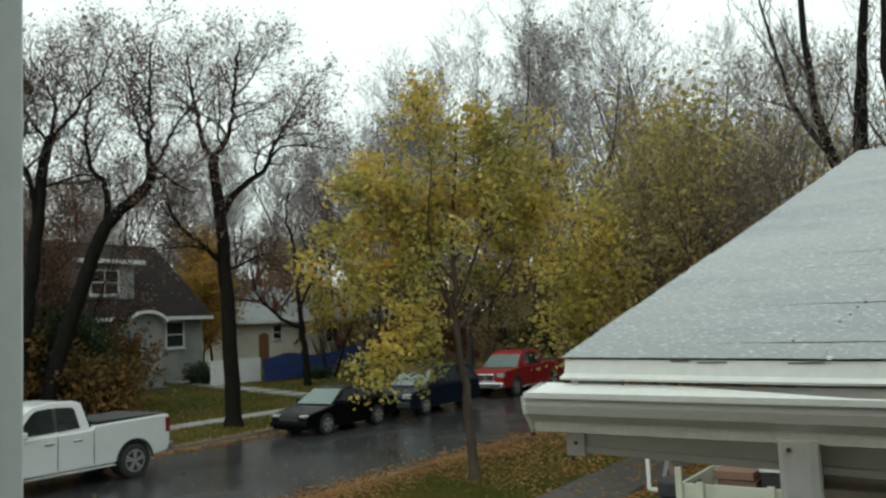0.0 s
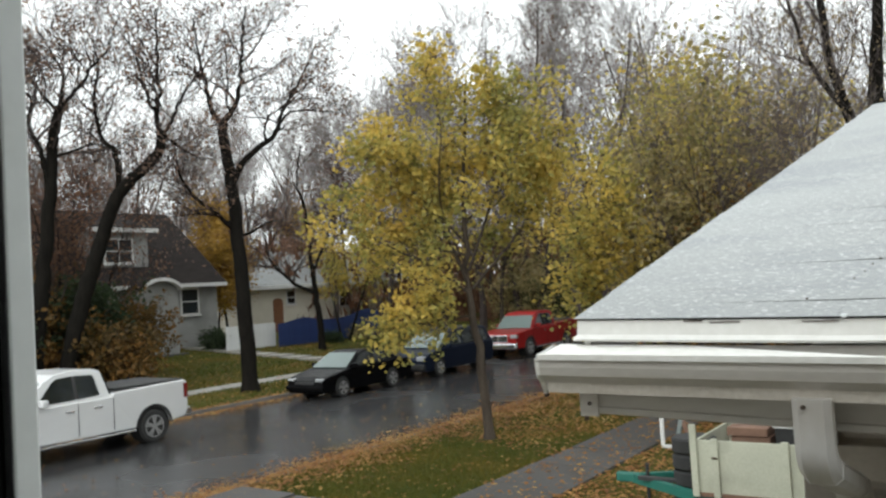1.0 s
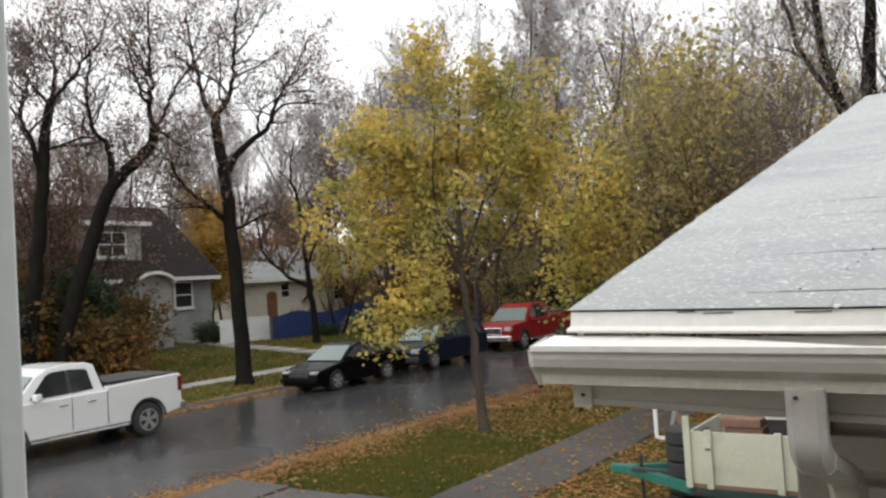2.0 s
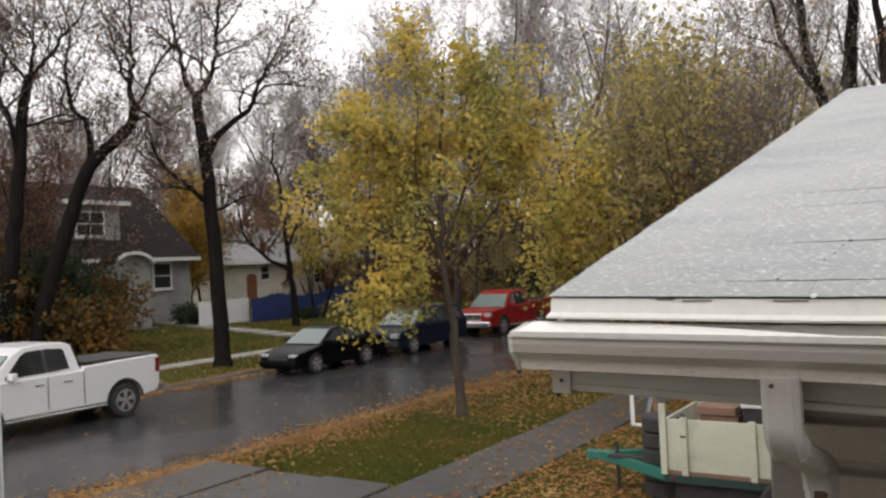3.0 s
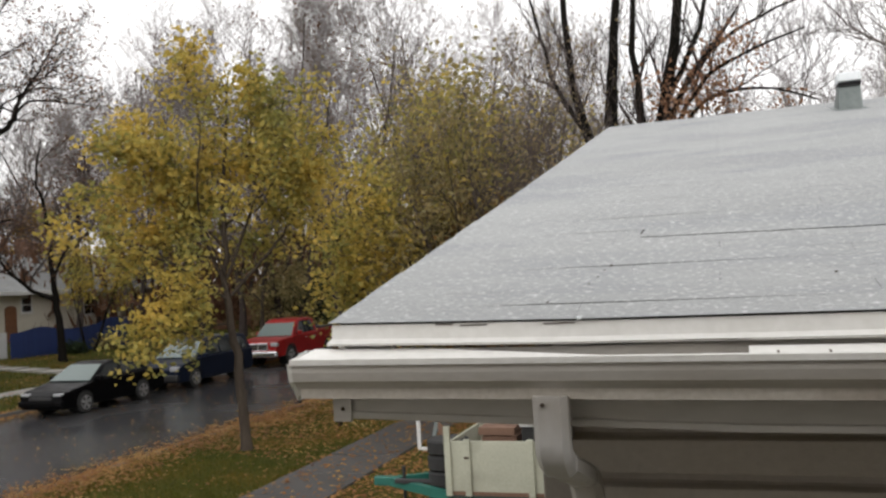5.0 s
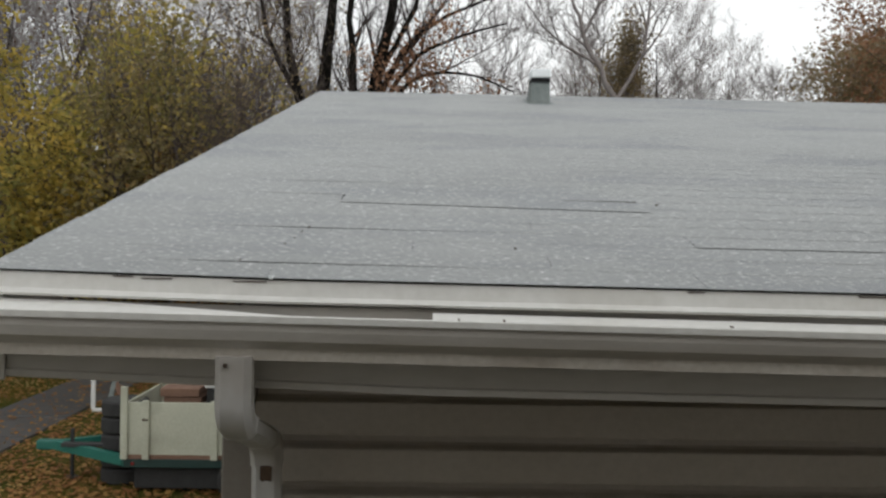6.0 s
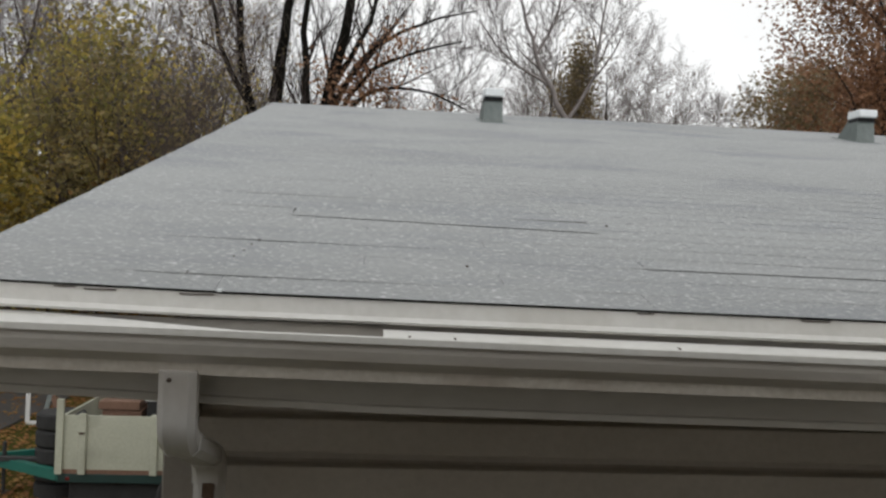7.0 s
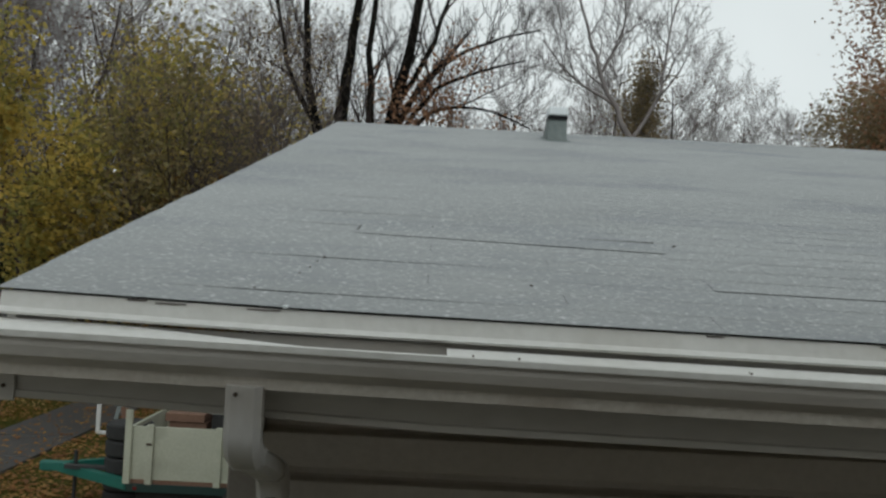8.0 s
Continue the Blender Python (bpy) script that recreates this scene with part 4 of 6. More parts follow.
RIGHT_A = (0.67, 0.74)
shaped_tree("street_tree", "tall dark-barked boulevard tree with few brown leaves", (-23.1, 20.75, 0.1), RIGHT_A, [
    ([(0, 0), (-0.04, 2.25), (-0.12, 4.47), (-0.2, 6.29), (-0.32, 7.71), (-0.46, 8.83), (-0.49, 9.7)], 0.29, 0.17, 0),
    ([(-0.49, 9.7), (-0.79, 9.98), (-0.91, 10.55), (-1.06, 11.36), (-1.16, 11.87), (-1.28, 12.78), (-1.39, 13.69)], 0.13, 0.03, 0.6),
    ([(-0.47, 9.7), (-0.14, 10.15), (0.07, 10.56), (0.23, 11.39), (0.32, 12.21), (0.37, 13.04), (0.53, 13.77)], 0.13, 0.03, -0.6),
    ([(-0.16, 10.11), (-0.33, 10.42), (-0.27, 11.17), (-0.26, 12.4), (-0.29, 13.43)], 0.06, 0.02, 0.3),
    ([(0.29, 11.9), (0.83, 12.54), (1.26, 13.28), (1.52, 13.81)], 0.05, 0.015, 0.4),
    ([(-0.25, 7.51), (0.18, 8.28), (0.7, 8.81), (1.21, 9.18), (1.53, 9.65), (1.71, 10.28), (1.97, 10.8), (2.51, 11.64), (3.18, 12.96)], 0.16, 0.02, 1),
    ([(1, 9.01), (0.96, 9.44), (1.13, 9.9), (1.55, 10.25), (2.17, 10.59), (3.16, 10.65)], 0.06, 0.015, 0.5),
    ([(1.53, 9.65), (1.94, 10.01), (2.76, 10.01), (3.83, 9.86)], 0.06, 0.015, -0.6),
    ([(1.97, 10.8), (2.34, 10.85), (2.81, 11.33), (3.28, 11.66)], 0.05, 0.015, 0.3),
    ([(-0.22, 5.72), (-0.67, 6.2), (-1.04, 6.55), (-1.47, 6.88), (-1.88, 7.43), (-2.09, 7.93), (-2.38, 8.33)], 0.11, 0.02, -1.2),
    ([(-0.27, 5.99), (-0.86, 6.3), (-1.53, 6.38), (-2.23, 6.29)], 0.06, 0.015, -0.8),
    ([(-0.09, 5.58), (0.29, 5.71), (0.8, 6.06), (1.4, 6.21)], 0.07, 0.02, 1.2),
], 3, 3, 2.0, 9, "bark", "clingleaf", 1, 0.11, 0.22, 0.3, 0.85, keep=0.5, leaf_name="clinging_leaves", min_r=0.008)

shaped_tree("leaning_tree", "leaning dark tree behind the white pickup", (-27.0, 16.0, 0.15), RIGHT_A, [
    ([(0, 0), (0.27, 1.77), (0.66, 3.26), (1.09, 4.59), (1.4, 5.54), (1.73, 6.5), (2.15, 7.3), (2.72, 7.85), (3.38, 8.51), (3.53, 8.93), (3.52, 9.26)], 0.3, 0.16, 0),
    ([(3.52, 9.22), (3.42, 9.72), (3.45, 10.05), (3.55, 10.41), (3.57, 11.4), (3.56, 12.4), (3.61, 13.5)], 0.13, 0.03, -0.5),
    ([(3.43, 10.01), (3.2, 10.31), (3.05, 10.9), (2.92, 11.49), (2.79, 12.08), (2.58, 12.57), (2.49, 13.36)], 0.08, 0.02, 0.7),
    ([(3.53, 9.14), (3.83, 9.52), (3.99, 9.92), (4.25, 10.52), (4.59, 11.07), (5.03, 11.54), (5.43, 12.21), (5.8, 12.67)], 0.08, 0.02, 0.5),
    ([(2.02, 7.23), (2.05, 8.05), (1.92, 8.71), (1.66, 8.98), (1.45, 9.41), (1.38, 9.99), (1.29, 10.62), (1.4, 11.36), (1.44, 12.14), (1.14, 13.11)], 0.13, 0.025, 0.8),
    ([(3.55, 9.1), (3.96, 8.87), (4.41, 8.47), (5.03, 8.15)], 0.06, 0.015, -0.8),
], 11, 3, 2.2, 11, "bark", "clingleaf", 1, 0.11, 0.22, 0.3, 0.85, keep=0.6, leaf_name="clinging_leaves", min_r=0.008)
shaped_tree("forked_tree", "dark forked tree beside the leaning tree", (-27.6, 15.2, 0.15), RIGHT_A, [
    ([(0, 0), (0.21, 1.84), (0.43, 3.7), (0.58, 4.83), (0.78, 6.52), (0.91, 7.67), (1, 8.81), (1.14, 9.67), (1.28, 10.19)], 0.3, 0.14, 0),
    ([(1.28, 10.15), (1.36, 10.73), (1.39, 11.16), (1.35, 11.54), (1.15, 11.98), (0.93, 12.36), (0.56, 13.02)], 0.09, 0.02, 0.5),
    ([(1.22, 10.06), (0.85, 10.48), (0.6, 10.87), (0.34, 11.2), (0.04, 11.57)], 0.08, 0.02, 0.6),
    ([(1.29, 10.16), (1.69, 10.58), (2.1, 11.04), (2.43, 11.53), (2.88, 11.97), (3.15, 12.53), (3.39, 13.22)], 0.09, 0.02, -0.6),
    ([(0.84, 7.47), (0.72, 8.2), (0.63, 8.81), (0.45, 9.29), (0.39, 9.76), (0.54, 10.15), (0.36, 10.56), (0.17, 11.1)], 0.13, 0.02, -0.8),
    ([(1.04, 8.47), (1.59, 8.71), (2.04, 8.95), (2.62, 9.02), (2.97, 8.85)], 0.06, 0.015, 0.9),
], 17, 3, 2.2, 11, "bark", "clingleaf", 1, 0.11, 0.22, 0.3, 0.85, keep=0.6, leaf_name="clinging_leaves", min_r=0.008)

k = 1 / 36.0
shaped_tree("arching_tree", "arching bare tree by the blue fence", (-31.0, 33.0, 0.4), RIGHT_A, [
    ([(0, 0), (-4 * k, 80 * k), (-10 * k, 150 * k), (-18 * k, 260 * k), (-32 * k, 330 * k), (-20 * k, 400 * k)], 0.2, 0.012, 0.0),
    ([(-8 * k, 110 * k), (-55 * k, 140 * k), (-90 * k, 180 * k), (-100 * k, 230 * k)], 0.14, 0.02, -0.5),
    ([(-10 * k, 150 * k), (25 * k, 230 * k), (60 * k, 330 * k)], 0.10, 0.02, 1.0),
], 23, 3, 2.6, 12, "bark", "brownleaf", 1, 0.12, 0.3, 0.35, 0.85, keep=0.6, leaf_name="clinging_leaves", min_r=0.009)

k = 1 / 83.0
RIGHT_Y = (0.85, 0.53)
shaped_tree("yellow_maple", "young maple with yellow and green autumn leaves", (-9.70, 15.3, 0.1), RIGHT_Y, [
    ([(0, 0), (-8 * k, 120 * k), (-17 * k, 215 * k), (-24 * k, 340 * k), (-18 * k, 480 * k), (-5 * k, 640 * k)], 0.115, 0.02, 0.0),
    ([(-18 * k, 260 * k), (-80 * k, 310 * k), (-150 * k, 350 * k), (-245 * k, 400 * k)], 0.05, 0.01, -0.5),
    ([(-20 * k, 280 * k), (-70 * k, 400 * k), (-110 * k, 470 * k), (-160 * k, 560 * k)], 0.05, 0.01, 0.6),
    ([(-14 * k, 270 * k), (40 * k, 330 * k), (90 * k, 390 * k), (120 * k, 450 * k)], 0.05, 0.01, 0.5),
    ([(-20 * k, 300 * k), (30 * k, 420 * k), (70 * k, 520 * k), (90 * k, 600 * k)], 0.045, 0.01, -0.7),
    ([(-15 * k, 220 * k), (-55 * k, 222 * k), (-105 * k, 212 * k), (-150 * k, 195 * k)], 0.03, 0.008, -0.6),
    ([(-20 * k, 330 * k), (-110 * k, 360 * k), (-200 * k, 440 * k)], 0.04, 0.008, 1.0),
    ([(-20 * k, 300 * k), (-60 * k, 420 * k), (-50 * k, 560 * k), (-70 * k, 650 * k)], 0.03, 0.008, -0.9),
    ([(-20 * k, 420 * k), (15 * k, 490 * k), (35 * k, 570 * k), (40 * k, 620 * k)], 0.03, 0.008, 0.4),
    ([(-20 * k, 390 * k), (40 * k, 440 * k), (100 * k, 500 * k), (140 * k, 540 * k)], 0.03, 0.008, 0.8),
    ([(-22 * k, 350 * k), (-90 * k, 430 * k), (-150 * k, 480 * k), (-190 * k, 510 * k)], 0.03, 0.008, -0.2),
], 5, 3, 1.0, 10, "youngbark", "yellow", 3, 0.12, 0.12, 0.32, 0.95, keep=0.52, min_r=0.004)


# ---- parked vehicles; each is built with its front at y = 0, its street side at +x ----
def arch(cy, cz, r, floor, n=9):
    """Points of a wheel arch from the rear foot to the front foot, over the wheel."""
    a0 = math.asin(max(-1, min(1, (floor - cz) / r)))
    return [(cy + r * math.cos(a), cz + r * math.sin(a)) for a in (a0 + (math.pi - 2 * a0) * i / n for i in range(n + 1))]


def wheel(v, x, y, r, out):
    w = part("wheel", bmesh_tyre(r, 0.24), "rubber", v, "black tyre on alloy rim")
    w.location = (x, y, r)
    s = out
    rim = part("rim", cyl((s * 0.085, 0, 0), (s * 0.118, 0, 0), r * 0.64, r * 0.60, 20), "plastic", w, "dark wheel well of rim")
    bm = bmesh.new()
    for i in range(5):
        for d in (-0.16, 0.16):
            a = 2 * math.pi * i / 5 + d
            add_box(bm, (s * 0.119 - 0.006, -0.024, r * 0.12), (s * 0.119 + 0.006, 0.024, r * 0.62), 0, Matrix.Rotation(a, 4, "X"))
    add_cyl(bm, (s * 0.10, 0, 0), (s * 0.132, 0, 0), r * 0.17, sides=12)
    part("spokes", bm, "alloy", w, "alloy spokes")
    bm = bmesh.new()
    n = 24
    rings = [[bm.verts.new((s * xx, math.cos(2 * math.pi * i / n) * rr, math.sin(2 * math.pi * i / n) * rr)) for i in range(n)] for xx, rr in ((0.112, r * 0.60), (0.126, r * 0.61), (0.126, r * 0.68), (0.112, r * 0.69))]
    for a, b in zip(rings, rings[1:]):
        for i in range(n):
            bm.faces.new((a[i], a[(i + 1) % n], b[(i + 1) % n], b[i]))
    part("rim_lip", bm, "alloy", w)


def bmesh_tyre(r, w):
    bm = bmesh.new()
    n = 28
    prof = [(-w / 2, r * 0.66), (-w / 2, r * 0.92), (-w * 0.38, r), (w * 0.38, r), (w / 2, r * 0.92), (w / 2, r * 0.66)]
    rings = [[bm.verts.new((x, math.cos(2 * math.pi * i / n) * rr, math.sin(2 * math.pi * i / n) * rr)) for i in range(n)] for x, rr in prof]
    for a, b in zip(rings, rings[1:]):
        for i in range(n):
            bm.faces.new((a[i], a[(i + 1) % n], b[(i + 1) % n], b[i]))
    bm.faces.new(rings[0])
    bm.faces.new(rings[-1][::-1])
    bmesh.ops.recalc_face_normals(bm, faces=bm.faces)
    return bm


def shell(outline, half, bevel=0.03, tuck=None):
    """A body: a side outline swept across the width; tuck(y, z) narrows it."""
    bm = prism(outline, -half, half, "x", bevel)
    if tuck:
        for vert in bm.verts:
            vert.co.x *= tuck(vert.co.y, vert.co.z)
    bmesh.ops.triangulate(bm, faces=[f for f in bm.faces if len(f.verts) > 4])
    return bm


def side_pane(v, pts, xs, name, mat="glass_dark", label=""):
    """A side window on the street side; xs(z) gives the half width at a height."""
    for s in (1, -1):
        bm = bmesh.new()
        vs = [bm.verts.new((s * (xs(z) + 0.004), y, z)) for y, z in pts]
        ws = [bm.verts.new((s * (xs(z) - 0.02), y, z)) for y, z in pts]
        bm.faces.new(vs if s > 0 else vs[::-1])
        n = len(pts)
        for i in range(n):
            bm.faces.new((vs[i], ws[i], ws[(i + 1) % n], vs[(i + 1) % n]))
        bmesh.ops.recalc_face_normals(bm, faces=bm.faces)
        part(name, bm, mat, v, label)


def vehicle(name, label, category, at, half, body, cabin, paint, wheels, r, belt, roof, panes, screen, rear=None):
    v = thing(name, label, category, "parked vehicles", at)
    def taper(z):
        return half - 0.03 - 0.20 * max(0.0, min(1.0, (z - belt) / max(0.01, roof - belt)))
    part("body", shell(body, half, 0.035, lambda y, z: 1 - 0.05 * max(0, 0.7 - z) - 0.09 * max(0.0, 0.35 - y) / 0.35), paint, v)
    bm = prism(cabin, -1, 1, "x", 0.0)
    for vert in bm.verts:
        vert.co.x *= taper(vert.co.z)
    bmesh.ops.bevel(bm, geom=[e for e in bm.edges if e.calc_face_angle(0) > 0.4], offset=0.03, segments=2, affect="EDGES", profile=0.5)
    part("cab", bm, paint, v)
    for nm, pts in panes:
        side_pane(v, pts, taper, nm)
    (y0, z0), (y1, z1) = screen
    a, b = taper(z0) - 0.06, taper(z1) - 0.06
    part("windscreen", quad((-a, y0 - 0.012, z0), (a, y0 - 0.012, z0), (b, y1 - 0.012, z1), (-b, y1 - 0.012, z1), 0.02), "glass_light", v, "windscreen with sky light in its colour")
    if rear:
        (y0, z0), (y1, z1) = rear
        a, b = taper(z0) - 0.08, taper(z1) - 0.08
        part("rear_window", quad((a, y0 + 0.012, z0), (-a, y0 + 0.012, z0), (-b, y1 + 0.012, z1), (b, y1 + 0.012, z1), 0.02), "glass_dark", v)
    for y in wheels:
        for s in (1, -1):
            wheel(v, s * (half - 0.13), y, r, s)
            part("wheel_well", cyl((s * (half - 0.45), y, r + 0.04), (s * (half - 0.05), y, r + 0.04), r * 1.12, sides=24), "recess_shade", v)
    return v, taper


def mirror(v, x, y, z, paint):
    part("mirror", box((x - 0.02, y - 0.09, z - 0.08), (x + 0.2, y + 0.05, z + 0.09), 0.03), paint, v, "door mirror")


def handle(v, x, y, z, mat="chrome"):
    part("door_handle", box((x - 0.01, y, z), (x + 0.03, y + 0.2, z + 0.035), 0.01), mat, v)


def pickup(name, label, at, paint, length, bed, wheels, door_ys, chrome):
    rf = 0.40
    body = [(0.03, 0.42), (0, 0.62), (0.0, 1.0), (0.12, 1.13), (0.6, 1.2), (1.5, 1.27), (bed - 0.02, 1.30), (bed + 0.03, 1.38), (length - 0.06, 1.44), (length, 1.38), (length, 0.72), (length - 0.08, 0.52)]
    body += arch(wheels[1], 0.42, 0.50, 0.44) + arch(wheels[0], 0.42, 0.50, 0.44)
    cabin = [(1.35, 1.2), (2.05, 1.84), (2.32, 1.97), (2.8, 2.02), (bed - 0.38, 2.0), (bed - 0.18, 1.93), (bed + 0.0, 1.2)]
    b0, b1 = bed - 0.28, bed - 0.16
    d = door_ys
    panes = [("side_window", [(1.80, 1.33), (2.25, 1.80), (2.38, 1.87), (d - 0.035, 1.89), (d - 0.035, 1.35)]), ("side_window", [(d + 0.035, 1.35), (d + 0.035, 1.89), (b0 - 0.16, 1.86), (b0 - 0.10, 1.80), (b1 - 0.15, 1.38)])]
    v, taper = vehicle(name, label, "pickup truck", at, 1.0, body, cabin, paint, wheels, rf, 1.25, 2.0, panes, ((1.42, 1.27), (2.01, 1.82)), ((bed + 0.0, 1.35), (bed - 0.13, 1.86)))
    for s in (1, -1):
        part("door_pillar", quad((s * (taper(1.36) + 0.003), d - 0.04, 1.36), (s * (taper(1.36) + 0.003), d + 0.04, 1.36), (s * (taper(1.88) + 0.003), d + 0.04, 1.88), (s * (taper(1.88) + 0.003), d - 0.04, 1.88), 0.004 * s), "plastic", v, "black door pillar")
    # the bed's dark cover, its rails, lights, bumpers and seams
    part("bed_cover", box((-0.9, bed + 0.1, 1.43), (0.9, length - 0.08, 1.475), 0.015), "plastic", v, "black bed cover")
    for s in (1, -1):
        part("tail_light", box((s * 0.93 - 0.075, length - 0.13, 0.98), (s * 0.93 + 0.078, length + 0.012, 1.36), 0.02), "lamp_red", v, "dark red tail light")
        part("headlight", box((s * 0.80 - 0.17, -0.012, 0.90), (s * 0.80 + 0.15, 0.22, 1.08), 0.03), "lamp_clear", v, "clear headlight")
        mirror(v, 0.98 if s > 0 else -1.16, 1.93, 1.37, paint)
        part("sill_step", box((s * 0.98 - 0.05, wheels[0] + 0.55, 0.36), (s * 0.98 + 0.06, wheels[1] - 0.55, 0.42), 0.02), chrome, v, "side step rail")
        for y in (d - 0.32, b1 - 0.35):
            part("door_handle", box((s * 1.0 - 0.012, y, 1.08), (s * 1.0 + 0.022, y + 0.22, 1.125), 0.01), chrome, v)
        for y in (1.5, d, bed + 0.015):
            part("panel_seam", box((s * 1.001 - 0.003, y - 0.007, 0.5), (s * 1.001 + 0.003, y + 0.007, 1.26)), "recess_shade", v)
        part("arch_trim", arch_ring(s, wheels[1]), "plastic", v, "black wheel-arch edge")
        part("arch_trim", arch_ring(s, wheels[0]), "plastic", v, "black wheel-arch edge")
    part("rear_bumper", box((-0.98, length - 0.06, 0.50), (0.98, length + 0.14, 0.72), 0.04), chrome if chrome == "chrome" else "chrome", v, "grey steel rear bumper")
    part("front_bumper", box((-0.97, -0.14, 0.45), (0.97, 0.1, 0.70), 0.05), "chrome", v, "chrome front bumper")
    g = part("grille", box((-0.5, -0.03, 0.74), (0.5, 0.1, 1.06), 0.03), "chrome", v, "chrome crosshair grille")
    for s in (1, -1):
        for z in (0.77, 0.92):
            part("grille_opening", box((s * 0.24 - 0.2, -0.036, z), (s * 0.24 + 0.2, 0.0, z + 0.11)), "recess_shade", g)
    return v


def arch_ring(s, y):
    bm = bmesh.new()
    inner, outer = arch(y, 0.42, 0.485, 0.44, 14), arch(y, 0.42, 0.53, 0.44, 14)
    for (a, b), (c, d) in zip(zip(inner, inner[1:]), zip(outer, outer[1:])):
        bm.faces.new([bm.verts.new((s * 1.004, p, q)) for p, q in (a, b, d, c)])
    r = bmesh.ops.extrude_face_region(bm, geom=bm.faces[:])
    bmesh.ops.translate(bm, verts=[e for e in r["geom"] if isinstance(e, bmesh.types.BMVert)], vec=(-s * 0.03, 0, 0))
    bmesh.ops.recalc_face_normals(bm, faces=bm.faces)
    return bm


def build_vehicles():
    w = pickup("white_pickup", "white crew-cab pickup truck parked along the far curb", (-19.25, 8.38, 0), "white_paint", 5.85, 3.68, (1.2, 4.82), 2.78, "chrome")
    part("badge", box((1.002, 1.25, 0.98), (1.008, 1.5, 1.04)), "plastic", w, "dark fender badge")
    pickup("red_pickup", "red pickup truck parked beyond the dark van", (-19.9, 32.6, 0), "red_paint", 6.3, 3.9, (1.2, 4.9), 2.85, "chrome")
    # black sedan
    L, ws = 4.7, (0.95, 3.6)
    body = [(0.05, 0.22), (0, 0.42), (0.02, 0.62), (0.25, 0.74), (1.3, 0.93), (2.6, 0.95), (4.0, 0.99), (4.6, 0.93), (L, 0.7), (L, 0.4), (L - 0.1, 0.25)] + arch(ws[1], 0.32, 0.38, 0.22) + arch(ws[0], 0.32, 0.38, 0.22)
    cabin = [(1.15, 0.88), (1.95, 1.36), (2.3, 1.44), (2.9, 1.43), (3.3, 1.36), (4.15, 0.94)]
    panes = [("side_window", [(1.55, 1.0), (2.05, 1.33), (2.55, 1.37), (2.55, 1.0)]), ("side_window", [(2.66, 1.0), (2.66, 1.37), (3.2, 1.31), (3.65, 1.02)])]
    v, taper = vehicle("black_sedan", "black sedan with pale windscreen parked at the far curb", "car", (-19.66, 19.95, 0), 0.86, body, cabin, "black_paint", ws, 0.315, 0.93, 1.44, panes, ((1.22, 0.93), (1.95, 1.36)), ((4.1, 0.98), (3.32, 1.35)))
    for s in (1, -1):
        part("headlight", box((s * 0.62 - 0.16, 0.012, 0.61), (s * 0.62 + 0.15, 0.42, 0.70), 0.035), "lamp_clear", v, "clear headlight")
        part("tail_light", box((s * 0.66 - 0.15, L - 0.12, 0.72), (s * 0.66 + 0.15, L + 0.01, 0.88), 0.03), "lamp_red", v)
        mirror(v, 0.82 if s > 0 else -0.98, 1.5, 0.98, "black_paint")
        for y in (2.25, 3.25):
            part("door_handle", box((s * 0.86 - 0.01, y, 0.80), (s * 0.86 + 0.02, y + 0.18, 0.83), 0.008), "black_paint", v)
    part("grille", box((-0.42, -0.012, 0.50), (0.42, 0.06, 0.60), 0.02), "plastic", v)
    part("front_bumper", box((-0.82, -0.05, 0.30), (0.82, 0.1, 0.48), 0.04), "black_paint", v)
    # dark van behind it
    L, ws = 4.9, (1.0, 3.9)
    body = [(0.05, 0.25), (0, 0.45), (0.02, 0.72), (0.3, 0.92), (1.1, 1.06), (4.85, 1.1), (L, 0.8), (L, 0.4), (L - 0.1, 0.28)] + arch(ws[1], 0.34, 0.40, 0.25) + arch(ws[0], 0.34, 0.40, 0.25)
    cabin = [(0.95, 1.0), (1.9, 1.62), (2.3, 1.74), (4.3, 1.74), (4.65, 1.66), (4.86, 1.05)]
    panes = [("side_window", [(1.5, 1.12), (2.05, 1.58), (2.6, 1.62), (2.6, 1.12)]), ("side_window", [(2.7, 1.12), (2.7, 1.62), (3.6, 1.62), (3.6, 1.12)]), ("side_window", [(3.7, 1.12), (3.7, 1.62), (4.4, 1.6), (4.55, 1.12)])]
    v, taper = vehicle("dark_van", "dark blue van parked behind the black sedan", "van", (-19.75, 25.5, 0), 0.95, body, cabin, "blue_paint", ws, 0.33, 1.08, 1.74, panes, ((1.05, 1.08), (1.88, 1.6)))
    for s in (1, -1):
        part("headlight", box((s * 0.7 - 0.18, 0.0, 0.66), (s * 0.7 + 0.16, 0.36, 0.84), 0.03), "lamp_clear", v, "clear headlight")
        mirror(v, 0.92 if s > 0 else -1.08, 1.55, 1.1, "blue_paint")
    part("front_bumper", box((-0.88, -0.06, 0.32), (0.88, 0.1, 0.55), 0.04), "plastic", v)


build_vehicles()


